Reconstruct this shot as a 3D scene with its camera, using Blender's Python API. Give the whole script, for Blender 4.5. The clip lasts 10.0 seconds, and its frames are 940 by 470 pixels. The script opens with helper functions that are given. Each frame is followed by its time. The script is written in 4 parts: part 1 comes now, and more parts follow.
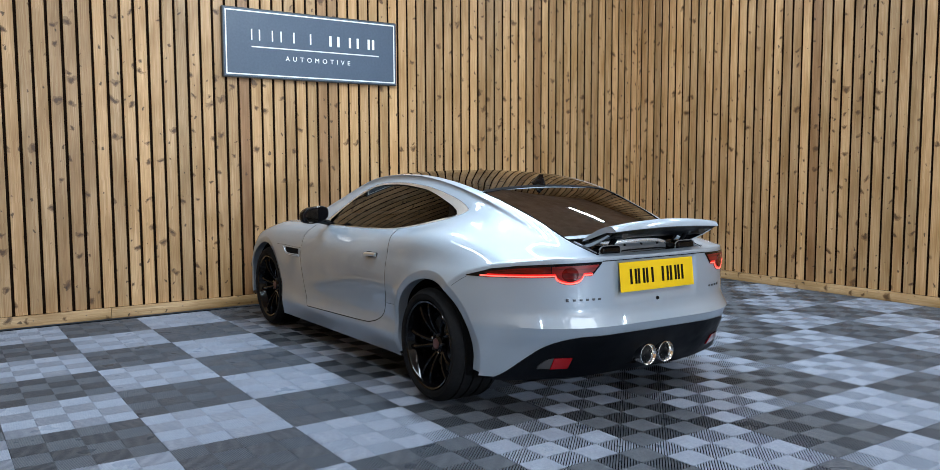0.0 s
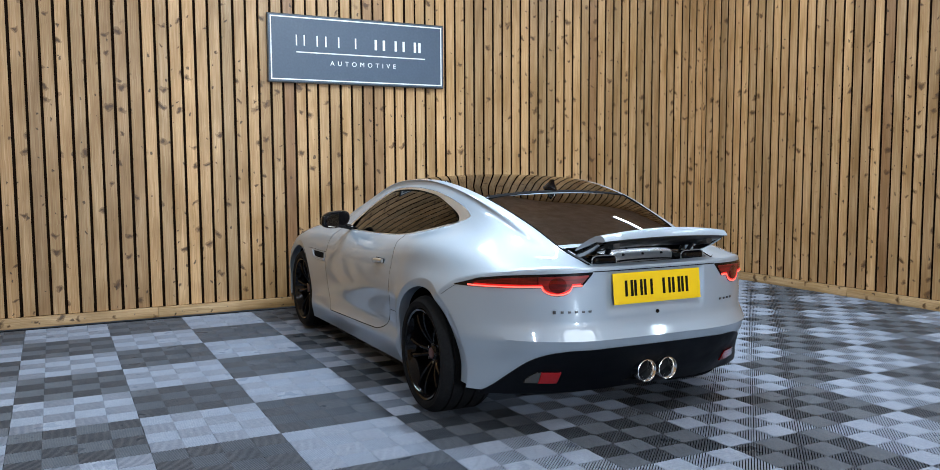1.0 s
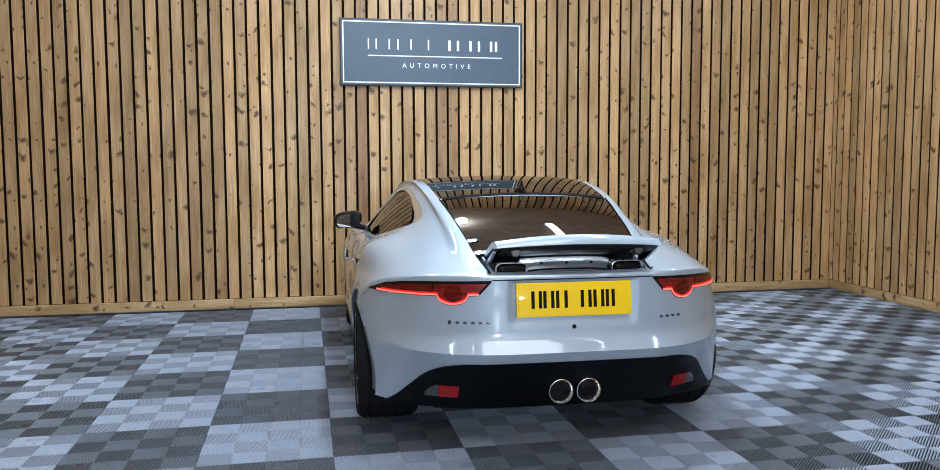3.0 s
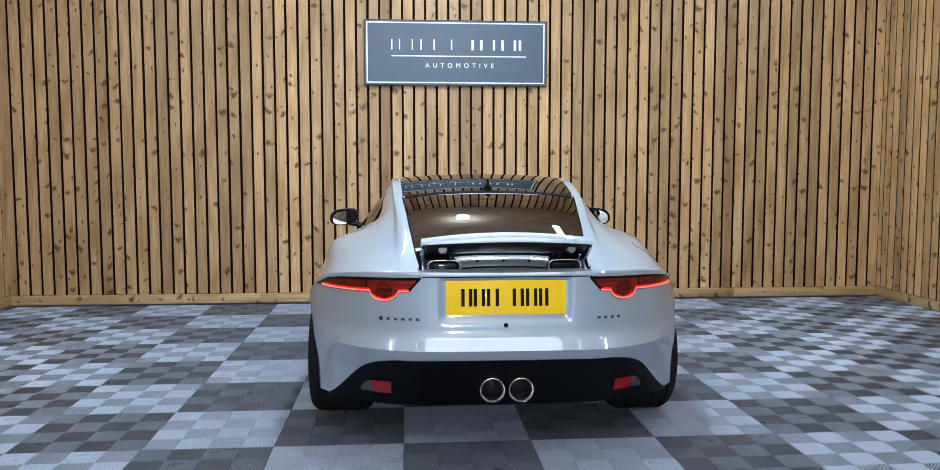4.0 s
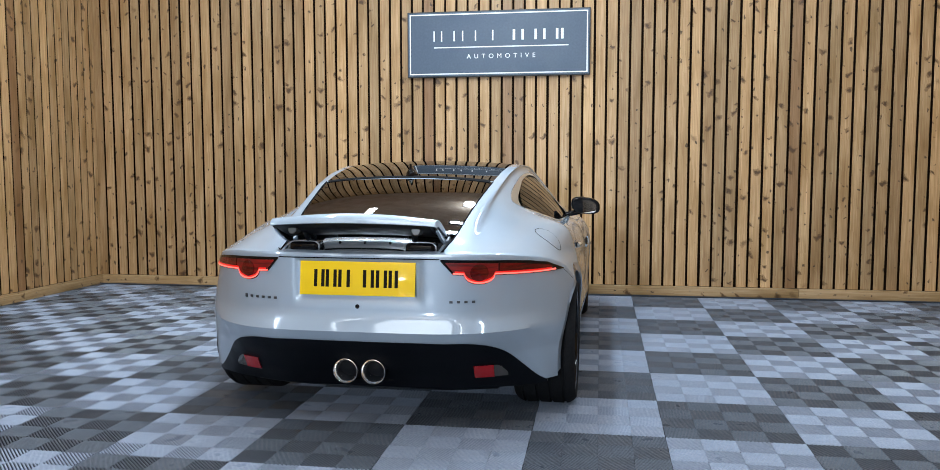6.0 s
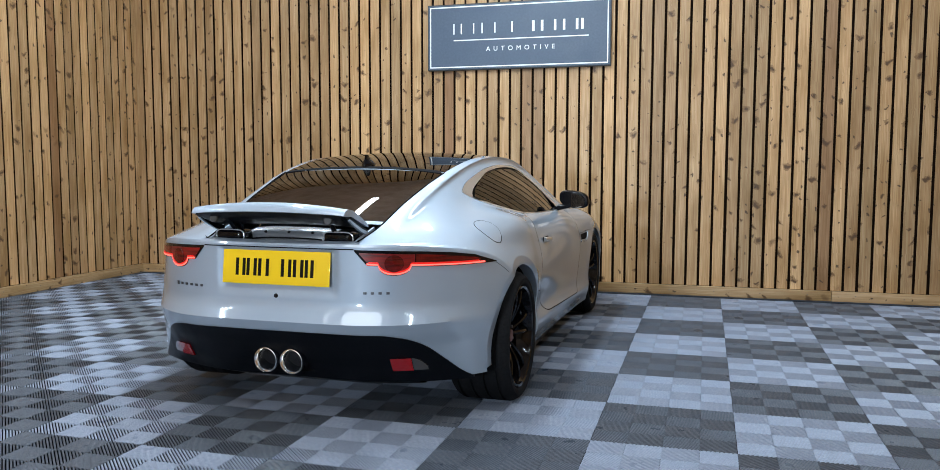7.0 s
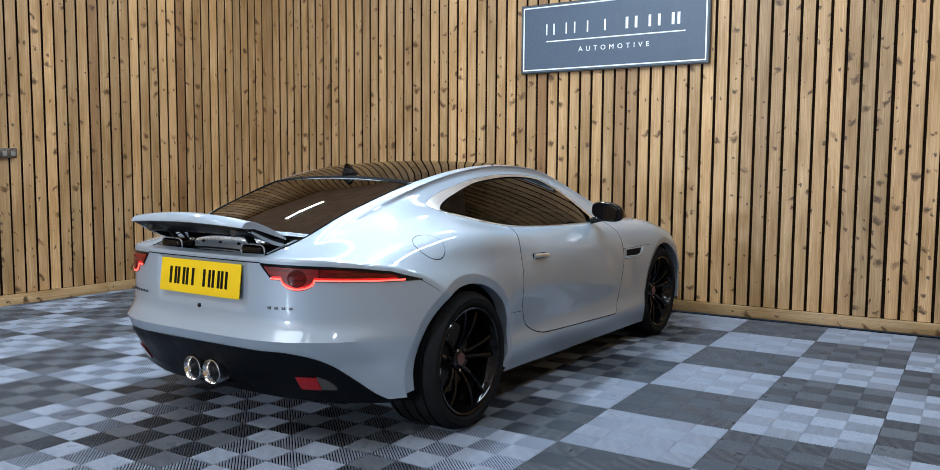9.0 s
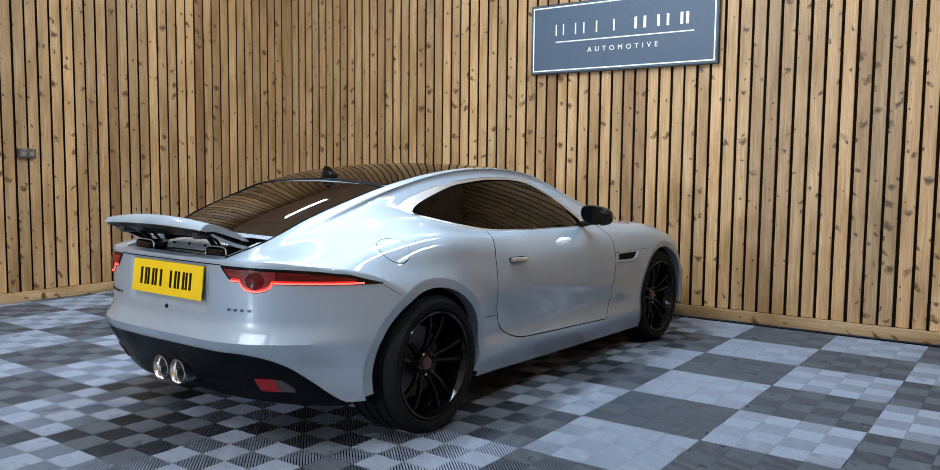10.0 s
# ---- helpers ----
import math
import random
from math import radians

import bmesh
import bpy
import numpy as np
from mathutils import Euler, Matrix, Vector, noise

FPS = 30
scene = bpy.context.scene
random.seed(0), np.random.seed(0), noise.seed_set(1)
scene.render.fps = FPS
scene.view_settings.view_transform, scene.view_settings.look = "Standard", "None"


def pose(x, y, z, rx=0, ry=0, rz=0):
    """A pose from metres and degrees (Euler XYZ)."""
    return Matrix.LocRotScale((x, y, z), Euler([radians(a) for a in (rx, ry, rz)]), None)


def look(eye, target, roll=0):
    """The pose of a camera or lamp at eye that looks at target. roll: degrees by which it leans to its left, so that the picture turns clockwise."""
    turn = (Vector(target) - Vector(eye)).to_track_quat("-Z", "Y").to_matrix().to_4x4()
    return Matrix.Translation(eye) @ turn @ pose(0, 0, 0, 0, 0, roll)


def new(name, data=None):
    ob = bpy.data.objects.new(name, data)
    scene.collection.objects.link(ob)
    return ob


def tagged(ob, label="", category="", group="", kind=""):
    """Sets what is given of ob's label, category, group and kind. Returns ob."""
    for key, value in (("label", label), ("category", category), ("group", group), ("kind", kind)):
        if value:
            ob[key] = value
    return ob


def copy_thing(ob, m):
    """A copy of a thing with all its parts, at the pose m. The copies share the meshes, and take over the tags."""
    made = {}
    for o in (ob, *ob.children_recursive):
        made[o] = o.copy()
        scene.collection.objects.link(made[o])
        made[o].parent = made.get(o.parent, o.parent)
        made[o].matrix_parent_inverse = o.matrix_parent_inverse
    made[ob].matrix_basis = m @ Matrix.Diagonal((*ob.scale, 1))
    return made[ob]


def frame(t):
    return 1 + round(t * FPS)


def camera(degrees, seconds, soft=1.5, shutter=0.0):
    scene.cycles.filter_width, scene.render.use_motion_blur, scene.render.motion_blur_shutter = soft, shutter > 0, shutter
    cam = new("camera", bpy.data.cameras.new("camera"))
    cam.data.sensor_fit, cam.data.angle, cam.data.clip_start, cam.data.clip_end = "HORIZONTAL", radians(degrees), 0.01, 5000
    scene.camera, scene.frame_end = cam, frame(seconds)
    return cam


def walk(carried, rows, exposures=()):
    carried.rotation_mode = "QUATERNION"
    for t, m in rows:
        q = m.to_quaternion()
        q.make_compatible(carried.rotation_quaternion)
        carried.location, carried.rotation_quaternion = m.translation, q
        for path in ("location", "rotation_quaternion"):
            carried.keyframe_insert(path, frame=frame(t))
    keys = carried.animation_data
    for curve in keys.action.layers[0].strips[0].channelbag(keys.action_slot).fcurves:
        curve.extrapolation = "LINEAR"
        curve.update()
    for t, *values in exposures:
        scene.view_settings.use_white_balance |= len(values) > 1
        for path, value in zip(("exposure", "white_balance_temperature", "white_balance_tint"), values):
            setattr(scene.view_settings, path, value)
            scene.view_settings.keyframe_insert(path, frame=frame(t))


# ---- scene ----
cam = camera(59.8, 10.0, soft=0.75)
PATH = [
    (0, (-3.199, -2.986, 1.311), (-2.045, -1.278, 1.135), -0.2),
    (0.5, (-2.982, -3.096, 1.336), (-1.922, -1.328, 1.159), -0.3),
    (1, (-2.648, -3.172, 1.336), (-1.714, -1.333, 1.162), -0.3),
    (1.5, (-2.287, -3.264, 1.329), (-1.490, -1.362, 1.159), -0.3),
    (2, (-1.906, -3.350, 1.343), (-1.248, -1.396, 1.173), -0.3),
    (3.5, (-0.805, -3.542, 1.310), (-0.521, -1.499, 1.146), -0.1),
    (4, (-0.442, -3.590, 1.304), (-0.278, -1.534, 1.140), -0.0),
    (4.5, (-0.069, -3.605, 1.286), (-0.032, -1.543, 1.119), 0.0),
    (5, (0.314, -3.630, 1.276), (0.230, -1.569, 1.105), 0.0),
    (6.5, (1.463, -3.396, 1.204), (1.018, -1.383, 1.036), 0.0),
    (7, (1.840, -3.247, 1.190), (1.271, -1.266, 1.017), 0.1),
    (7.5, (2.143, -2.999, 1.182), (1.435, -1.062, 1.011), 0.1),
    (8, (2.446, -2.812, 1.206), (1.585, -0.938, 1.034), 0.2),
    (8.5, (2.732, -2.633, 1.223), (1.741, -0.823, 1.053), 0.3),
    (9, (2.964, -2.448, 1.239), (1.871, -0.698, 1.068), 0.4),
    (9.5, (3.158, -2.307, 1.265), (2.002, -0.601, 1.090), 0.6),
    (10, (3.273, -2.216, 1.263), (2.079, -0.536, 1.089), 0.6),
]
walk(cam, [(t, look(eye, target, roll)) for t, eye, target, roll in PATH])

# ---- light ----
CEILING = 4.0
world = bpy.data.worlds.new("daylight")
scene.world = world
world.use_nodes = True
sky = world.node_tree.nodes.new("ShaderNodeTexSky")
sky.sky_type, sky.sun_disc = "NISHITA", False
sky.sun_elevation, sky.sun_rotation = radians(35), radians(200)
world.node_tree.links.new(sky.outputs[0], world.node_tree.nodes["Background"].inputs["Color"])
world.node_tree.nodes["Background"].inputs["Strength"].default_value = 0.08
scene.view_settings.exposure = -0.11
FLOOD_WATTS, STRIP_WATTS, PANEL_WATTS, BACK_WATTS = 62.0, 54.0, 2.0, 460.0


def area_lamp(name, m, sx, sy, watts, colour):
    data = bpy.data.lights.new(name, "AREA")
    data.shape, data.size, data.size_y, data.energy, data.color = "RECTANGLE", sx, sy, watts, colour
    ob = new(name, data)
    ob.matrix_world = m
    return ob


# ---- materials ----
def material(name, colour, rough=0.5, metal=0.0, coat=0.0, spec=0.5):
    mat = bpy.data.materials.new(name)
    mat.use_nodes = True
    b = mat.node_tree.nodes["Principled BSDF"]
    b.inputs["Base Color"].default_value = (*colour, 1)
    b.inputs["Roughness"].default_value = rough
    b.inputs["Metallic"].default_value = metal
    b.inputs["Coat Weight"].default_value = coat
    b.inputs["Coat Roughness"].default_value = 0.03
    b.inputs["Specular IOR Level"].default_value = spec
    return mat


class Graph:
    """Short hand for the nodes of one material."""

    def __init__(self, mat):
        self.t = mat.node_tree
        self.b = self.t.nodes["Principled BSDF"]

    def add(self, kind, **values):
        n = self.t.nodes.new(kind)
        for k, v in values.items():
            n.inputs[k.replace("_", " ")].default_value = v
        return n

    def link(self, a, b):
        self.t.links.new(a, b)

    def coords(self, scale, offset=None, kind="Object"):
        c = self.add("ShaderNodeTexCoord")
        m = self.add("ShaderNodeMapping")
        m.inputs["Scale"].default_value = scale
        self.link(c.outputs[kind], m.inputs["Vector"])
        if offset is not None:
            self.link(offset, m.inputs["Location"])
        return m.outputs[0]

    def noise(self, vec, scale, detail=3.0, rough=0.5):
        n = self.add("ShaderNodeTexNoise", Scale=scale, Detail=detail, Roughness=rough)
        self.link(vec, n.inputs["Vector"])
        return n.outputs["Fac"]

    def ramp(self, fac, stops):
        r = self.add("ShaderNodeValToRGB")
        while len(r.color_ramp.elements) < len(stops):
            r.color_ramp.elements.new(0.5)
        for e, (p, c) in zip(r.color_ramp.elements, stops):
            e.position, e.color = p, (c, c, c, 1) if isinstance(c, (int, float)) else (*c, 1)
        self.link(fac, r.inputs[0])
        return r.outputs[0]

    def mix(self, fac, a, b, mode="MIX"):
        n = self.t.nodes.new("ShaderNodeMix")
        n.data_type, n.blend_type = "RGBA", mode
        for sock, v in ((n.inputs[0], fac), (n.inputs[6], a), (n.inputs[7], b)):
            if isinstance(v, (int, float)):
                sock.default_value = v
            elif isinstance(v, tuple):
                sock.default_value = (*v, 1)
            else:
                self.link(v, sock)
        return n.outputs[2]

    def math(self, op, a, b=0.0):
        n = self.t.nodes.new("ShaderNodeMath")
        n.operation = op
        for sock, v in zip(n.inputs, (a, b)):
            if isinstance(v, (int, float)):
                sock.default_value = v
            else:
                self.link(v, sock)
        return n.outputs[0]

    def bump(self, height, strength, distance):
        n = self.add("ShaderNodeBump", Strength=strength, Distance=distance)
        self.link(height, n.inputs["Height"])
        self.link(n.outputs[0], self.b.inputs["Normal"])

    def colour(self, v):
        self.link(v, self.b.inputs["Base Color"])

    def rough(self, v):
        self.link(v, self.b.inputs["Roughness"])


def timber(name, pale, brown, grey, along, across):
    """Knotty treated softwood; along, across: the axes of the grain and of the board's width."""
    mat = material(name, pale, 0.5, spec=0.5)
    g = Graph(mat)
    info = g.add("ShaderNodeObjectInfo")
    rnd = info.outputs["Random"]
    parts = g.add("ShaderNodeSeparateXYZ")
    g.link(g.add("ShaderNodeTexCoord").outputs["Object"], parts.inputs[0])

    def flat(u, v, du, dv, bend=None, chevron=0.0):
        """Board coordinates: u per metre across, v per metre along, shifted from board to board."""
        c = g.add("ShaderNodeCombineXYZ")
        w = parts.outputs[across] if bend is None else g.math("ADD", parts.outputs[across], bend)
        g.link(g.math("ADD", g.math("MULTIPLY", w, u), g.math("MULTIPLY", rnd, du)), c.inputs[0])
        run = parts.outputs[along]
        if chevron:
            run = g.math("ADD", run, g.math("MULTIPLY", g.math("ABSOLUTE", parts.outputs[across]), chevron))
        g.link(g.math("ADD", g.math("MULTIPLY", run, v), g.math("MULTIPLY", rnd, dv)), c.inputs[1])
        return c.outputs[0]

    def knots(u, v, share, small, large, du, dv, chevron=0.0):
        warp = g.add("ShaderNodeTexNoise", Scale=2.6, Detail=3.0)
        vec = flat(u, v, du, dv, None, chevron)
        g.link(vec, warp.inputs["Vector"])
        vor = g.add("ShaderNodeTexVoronoi", Scale=1.0, Randomness=0.9)
        vor.voronoi_dimensions = "2D"
        g.link(g.mix(0.30, vec, warp.outputs["Color"], "LINEAR_LIGHT"), vor.inputs["Vector"])
        pick = g.add("ShaderNodeSeparateColor")
        g.link(vor.outputs["Color"], pick.inputs[0])
        some = g.ramp(pick.outputs[0], [(share, 1.0), (share + 0.03, 0.0)])
        d = g.math("DIVIDE", vor.outputs["Distance"], g.math("ADD", g.math("MULTIPLY", pick.outputs[1], large - small), small))
        return d, some

    d1, some1 = knots(5.4, 6.4, 0.46, 0.07, 0.25, 61.0, 83.0, -0.45)
    near = g.math("MULTIPLY", g.ramp(d1, [(0.0, 1.0), (1.0, 0.25)]), some1)
    grain = g.noise(flat(55.0, 1.1, 17.0, 31.0, g.math("MULTIPLY", near, 0.016)), 1.0, 5.0, 0.6)
    lines = g.noise(flat(190.0, 2.4, 23.0, 41.0, g.math("MULTIPLY", near, 0.016)), 1.0, 3.0, 0.6)
    patch = g.noise(flat(7.0, 1.6, 5.0, 71.0), 1.0, 3.0)
    board = g.ramp(rnd, [(0.0, brown), (0.10, grey), (0.22, pale), (0.38, tuple(0.70 * c for c in pale)), (0.56, tuple(1.05 * c for c in pale)), (0.72, grey), (0.86, tuple(1.20 * c for c in pale)), (1.0, tuple(0.66 * c for c in pale))])
    c = g.mix(g.ramp(grain, [(0.35, 0.0), (0.62, 1.0)]), board, g.mix(1.0, board, (0.76, 0.68, 0.58), "MULTIPLY"))
    c = g.mix(g.ramp(lines, [(0.38, 0.0), (0.66, 1.0)]), c, g.mix(1.0, board, (0.60, 0.50, 0.40), "MULTIPLY"))
    c = g.mix(g.ramp(patch, [(0.42, 0.0), (0.66, 0.9)]), c, g.mix(1.0, c, (0.66, 0.60, 0.46), "MULTIPLY"))
    halo = g.math("MULTIPLY", g.ramp(d1, [(0.35, 0.85), (1.3, 0.0)]), some1)
    ring_ = g.math("MULTIPLY", g.ramp(d1, [(0.62, 0.0), (0.76, 0.45), (0.95, 0.0)]), some1)
    core = g.math("MULTIPLY", g.ramp(d1, [(0.3, 0.9), (0.62, 0.25)]), g.math("MULTIPLY", some1, g.ramp(d1, [(0.6, 1.0), (0.8, 0.0)])))
    c = g.mix(halo, c, g.mix(1.0, c, (0.50, 0.40, 0.28), "MULTIPLY"))
    c = g.mix(ring_, c, (0.060, 0.030, 0.012))
    c = g.mix(core, c, (0.075, 0.036, 0.014))
    d2, some2 = knots(13.0, 9.0, 0.22, 0.06, 0.18, 47.0, 29.0, 0.3)
    c = g.mix(g.math("MULTIPLY", g.ramp(d2, [(0.5, 0.85), (1.0, 0.0)]), some2), c, (0.045, 0.022, 0.010))
    g.colour(c)
    g.rough(g.ramp(grain, [(0.3, 0.40), (0.7, 0.55)]))
    g.bump(g.mix(0.5, grain, lines), 0.25, 0.002)
    return mat


def speckled(name, dark, light, scale, rough=0.6, bump=0.1, spec=0.4):
    mat = material(name, light, rough, spec=spec)
    g = Graph(mat)
    rnd = g.add("ShaderNodeObjectInfo").outputs["Random"]
    off = g.math("MULTIPLY", rnd, 37.0)
    sh = g.add("ShaderNodeCombineXYZ")
    g.link(off, sh.inputs[0])
    v = g.coords((1, 1, 1), sh.outputs[0])
    a = g.noise(v, scale, 5.0, 0.65)
    b = g.noise(v, scale / 9, 3.0)
    c = g.mix(g.ramp(a, [(0.35, 0.0), (0.7, 1.0)]), dark, light)
    c = g.mix(g.ramp(b, [(0.4, 0.0), (0.7, 0.4)]), c, dark)
    c = g.mix(g.math("MULTIPLY", rnd, 0.22), c, dark)
    g.colour(c)
    g.rough(g.ramp(b, [(0.3, rough - 0.12), (0.7, rough + 0.1)]))
    if bump:
        g.bump(a, bump, 0.002)
    return mat


WOOD = timber("batten_timber", (0.665, 0.438, 0.232), (0.335, 0.178, 0.082), (0.480, 0.330, 0.182), 2, 0)
BOARD = timber("baseboard_timber", (0.62, 0.44, 0.25), (0.50, 0.34, 0.18), (0.55, 0.40, 0.23), 0, 2)
BLACK_FELT = speckled("black_felt", (0.010, 0.006, 0.004), (0.016, 0.010, 0.007), 30, 0.95, 0.1, 0.0)
TILE_LIGHT = speckled("light_grey_polymer", (0.205, 0.240, 0.310), (0.298, 0.342, 0.430), 60, 0.38, 0.15, 0.4)
TILE_DARK = speckled("dark_grey_polymer", (0.056, 0.067, 0.086), (0.100, 0.117, 0.146), 60, 0.38, 0.15, 0.4)
# near-black of sub-floor and rib feet; stands in for shade in the slots
SLOT_SHADE = speckled("painted_slot_shade", (0.006, 0.006, 0.006), (0.010, 0.010, 0.011), 40, 0.95, 0.1, 0.0)
CEIL_MAT = speckled("plywood_ceiling", (0.60, 0.45, 0.34), (0.88, 0.72, 0.59), 5, 0.7)
REAR_WALL = speckled("pale_bounce_wall", (0.66, 0.66, 0.65), (0.76, 0.76, 0.74), 12, 0.8)
CONCRETE = speckled("yard_concrete", (0.26, 0.26, 0.25), (0.38, 0.37, 0.35), 6, 0.9)
SLATE = speckled("slate_blue_sign_paint", (0.060, 0.085, 0.125), (0.075, 0.105, 0.150), 50, 0.45, 0.04)
SIGN_EDGE = material("dark_sign_edge", (0.03, 0.035, 0.04), 0.5)
WHITE = material("white_lettering", (0.80, 0.82, 0.83), 0.45)
STEEL = material("grey_socket_metal", (0.15, 0.12, 0.10), 0.4, 0.7)
PALE_PLASTIC = material("grey_plastic", (0.20, 0.19, 0.17), 0.5)
SCREW = material("screw_steel", (0.25, 0.2, 0.15), 0.4, 0.9)

PAINT = material("silver_metallic_paint", (0.34, 0.395, 0.47), 0.46, 0.28, coat=1.0)
PAINT.node_tree.nodes["Principled BSDF"].inputs["Coat IOR"].default_value = 1.85
PAINT.node_tree.nodes["Principled BSDF"].inputs["Coat Roughness"].default_value = 0.06
g = Graph(PAINT)
haze = g.noise(g.coords((1, 1, 1)), 2.5, 3.0)
g.colour(g.mix(g.ramp(haze, [(0.35, 0.0), (0.65, 1.0)]), (0.290, 0.354, 0.430), (0.314, 0.380, 0.458)))
g.rough(g.ramp(haze, [(0.3, 0.48), (0.7, 0.52)]))
GLOSS_BLACK = material("gloss_black", (0.003, 0.003, 0.004), 0.07, spec=0.32)
SATIN_BLACK = speckled("satin_black_plastic", (0.0022, 0.0029, 0.0046), (0.0042, 0.0050, 0.0075), 90, 0.40, 0.05, 0.13)
RUBBER = speckled("tyre_rubber", (0.0075, 0.0078, 0.009), (0.014, 0.0145, 0.016), 70, 0.80, 0.15, 0.10)
CHROME = material("polished_chrome", (0.92, 0.92, 0.92), 0.12, 1.0)
BRUSHED = material("satin_trim_metal", (0.86, 0.86, 0.85), 0.30, 1.0)
BADGE = material("dark_badge_metal", (0.09, 0.095, 0.105), 0.35, 0.8)
DARK_STEEL = material("brake_steel", (0.10, 0.10, 0.10), 0.4, 0.9)
HUB_RED = material("dull_red_hub", (0.12, 0.045, 0.042), 0.4, 0.2)
YELLOW = material("yellow_reflective_plate", (0.84, 0.54, 0.008), 0.55, spec=0.15, coat=0.5)
PLATE_BLACK = material("plate_black", (0.012, 0.009, 0.006), 0.6, spec=0.05)
BAY_METAL = material("grey_pressed_metal", (0.48, 0.51, 0.56), 0.25, 0.7)
LINER = material("dark_lining", (0.005, 0.005, 0.006), 0.9, spec=0.1)
LEATHER = speckled("black_leather", (0.012, 0.012, 0.012), (0.022, 0.021, 0.020), 40, 0.55)
TAIL_RED = material("dark_red_lens", (0.02, 0.001, 0.001), 0.08, spec=0.4)
REFLECT_RED = material("red_reflector", (0.28, 0.005, 0.008), 0.15, coat=0.6)
CLEAR_LENS = material("clear_reverse_lens", (0.085, 0.082, 0.082), 0.15, 0.4, coat=0.6)


def glow(name, colour, strength):
    mat = material(name, colour, 0.3)
    b = mat.node_tree.nodes["Principled BSDF"]
    b.inputs["Emission Color"].default_value = (*colour, 1)
    b.inputs["Emission Strength"].default_value = strength
    return mat


LED_RED = glow("red_led_strip", (1.0, 0.115, 0.09), 1.9)
LENS_GLOW = glow("painted_red_lens_glow", (0.50, 0.008, 0.006), 1.0)
TAIL_MID = glow("lit_red_lens", (0.03, 0.001, 0.001), 1.0)
for mat_, low_, high_ in ((TAIL_RED, 0.008, 0.12), (TAIL_MID, 0.025, 0.24)):
    g = Graph(mat_)
    streak = g.noise(g.coords((7.0, 7.0, 70.0)), 1.0, 3.0, 0.6)
    g.link(g.mix(g.ramp(streak, [(0.35, 0.0), (0.72, 1.0)]), (low_, 0.0015, 0.001), (high_, 0.004, 0.003)), g.b.inputs["Emission Color"])
    g.b.inputs["Emission Strength"].default_value = 1.0
LED_WHITE = glow("led_diffuser", (0.90, 0.95, 1.0), 9.0)
LED_PANEL = glow("panel_diffuser", (0.84, 0.92, 1.0), 5.0)
LED_STRIP = glow("strip_diffuser", (0.90, 0.95, 1.0), 14.0)


def tinted(name, tint, ior):
    mat = bpy.data.materials.new(name)
    mat.use_nodes = True
    t = mat.node_tree
    t.nodes.remove(t.nodes["Principled BSDF"])
    clear, gloss, fres, mx = (t.nodes.new("ShaderNode" + k) for k in ("BsdfTransparent", "BsdfGlossy", "Fresnel", "MixShader"))
    clear.inputs["Color"].default_value = (*tint, 1)
    gloss.inputs["Roughness"].default_value = 0.015
    fres.inputs["IOR"].default_value = ior
    t.links.new(fres.outputs[0], mx.inputs[0])
    t.links.new(clear.outputs[0], mx.inputs[1])
    t.links.new(gloss.outputs[0], mx.inputs[2])
    t.links.new(mx.outputs[0], t.nodes["Material Output"].inputs["Surface"])
    return mat


GLASS = tinted("tinted_car_glass", (0.09, 0.095, 0.080), 1.60)
REAR_GLASS = tinted("tinted_rear_glass", (0.03, 0.03, 0.028), 5.0)
PRIVACY = tinted("black_privacy_glass", (0.02, 0.02, 0.02), 2.0)
MIRROR = material("mirror_glass", (0.85, 0.87, 0.9), 0.02, 1.0)


# ---- building helpers ----
def mesh_from(name, verts, faces, mat, smooth=False, sharp=None):
    me = bpy.data.meshes.new(name)
    me.from_pydata([tuple(map(float, p)) for p in verts], [], [tuple(f) for f in faces])
    me.validate()
    bm = bmesh.new()
    bm.from_mesh(me)
    bmesh.ops.recalc_face_normals(bm, faces=bm.faces)
    bm.to_mesh(me)
    bm.free()
    if mat:
        me.materials.append(mat)
    if smooth:
        me.shade_smooth()
        if sharp:
            me.set_sharp_from_angle(angle=radians(sharp))
    return me


def part(name, me, parent, label="", m=None):
    ob = new(name, me)
    ob.parent = parent
    if m is not None:
        ob.matrix_basis = m
    if label:
        tagged(ob, label)
    return ob


def empty(name, m, label, category, group="", kind=""):
    ob = new(name)
    ob.empty_display_size = 0.1
    ob.matrix_world = m
    return tagged(ob, label, category, group, kind)


def box_mesh(name, size, mat, bevel=0.0, centre=(0, 0, 0), segments=2):
    bm = bmesh.new()
    bmesh.ops.create_cube(bm, size=1.0, matrix=Matrix.Translation(centre) @ Matrix.Diagonal((*size, 1)))
    if bevel:
        bmesh.ops.bevel(bm, geom=bm.edges[:], offset=bevel, segments=segments, affect="EDGES", profile=0.6)
    me = bpy.data.meshes.new(name)
    bm.to_mesh(me)
    bm.free()
    me.materials.append(mat)
    if bevel and segments > 1:
        me.shade_smooth()
        me.set_sharp_from_angle(angle=radians(40))
    return me


def lathe(name, profile, mat, steps=64, axis="x", sharp=35):
    """Profile of (along the axis, radius), turned round the axis."""
    verts, faces, n = [], [], len(profile)
    for k in range(steps):
        a = 2 * math.pi * k / steps
        for h, r in profile:
            c, s_ = r * math.cos(a), r * math.sin(a)
            verts.append({"x": (h, c, s_), "y": (c, h, s_), "z": (c, s_, h)}[axis])
    for k in range(steps):
        q = (k + 1) % steps
        for i in range(n - 1):
            faces.append((k * n + i, k * n + i + 1, q * n + i + 1, q * n + i))
    return mesh_from(name, verts, faces, mat, True, sharp)


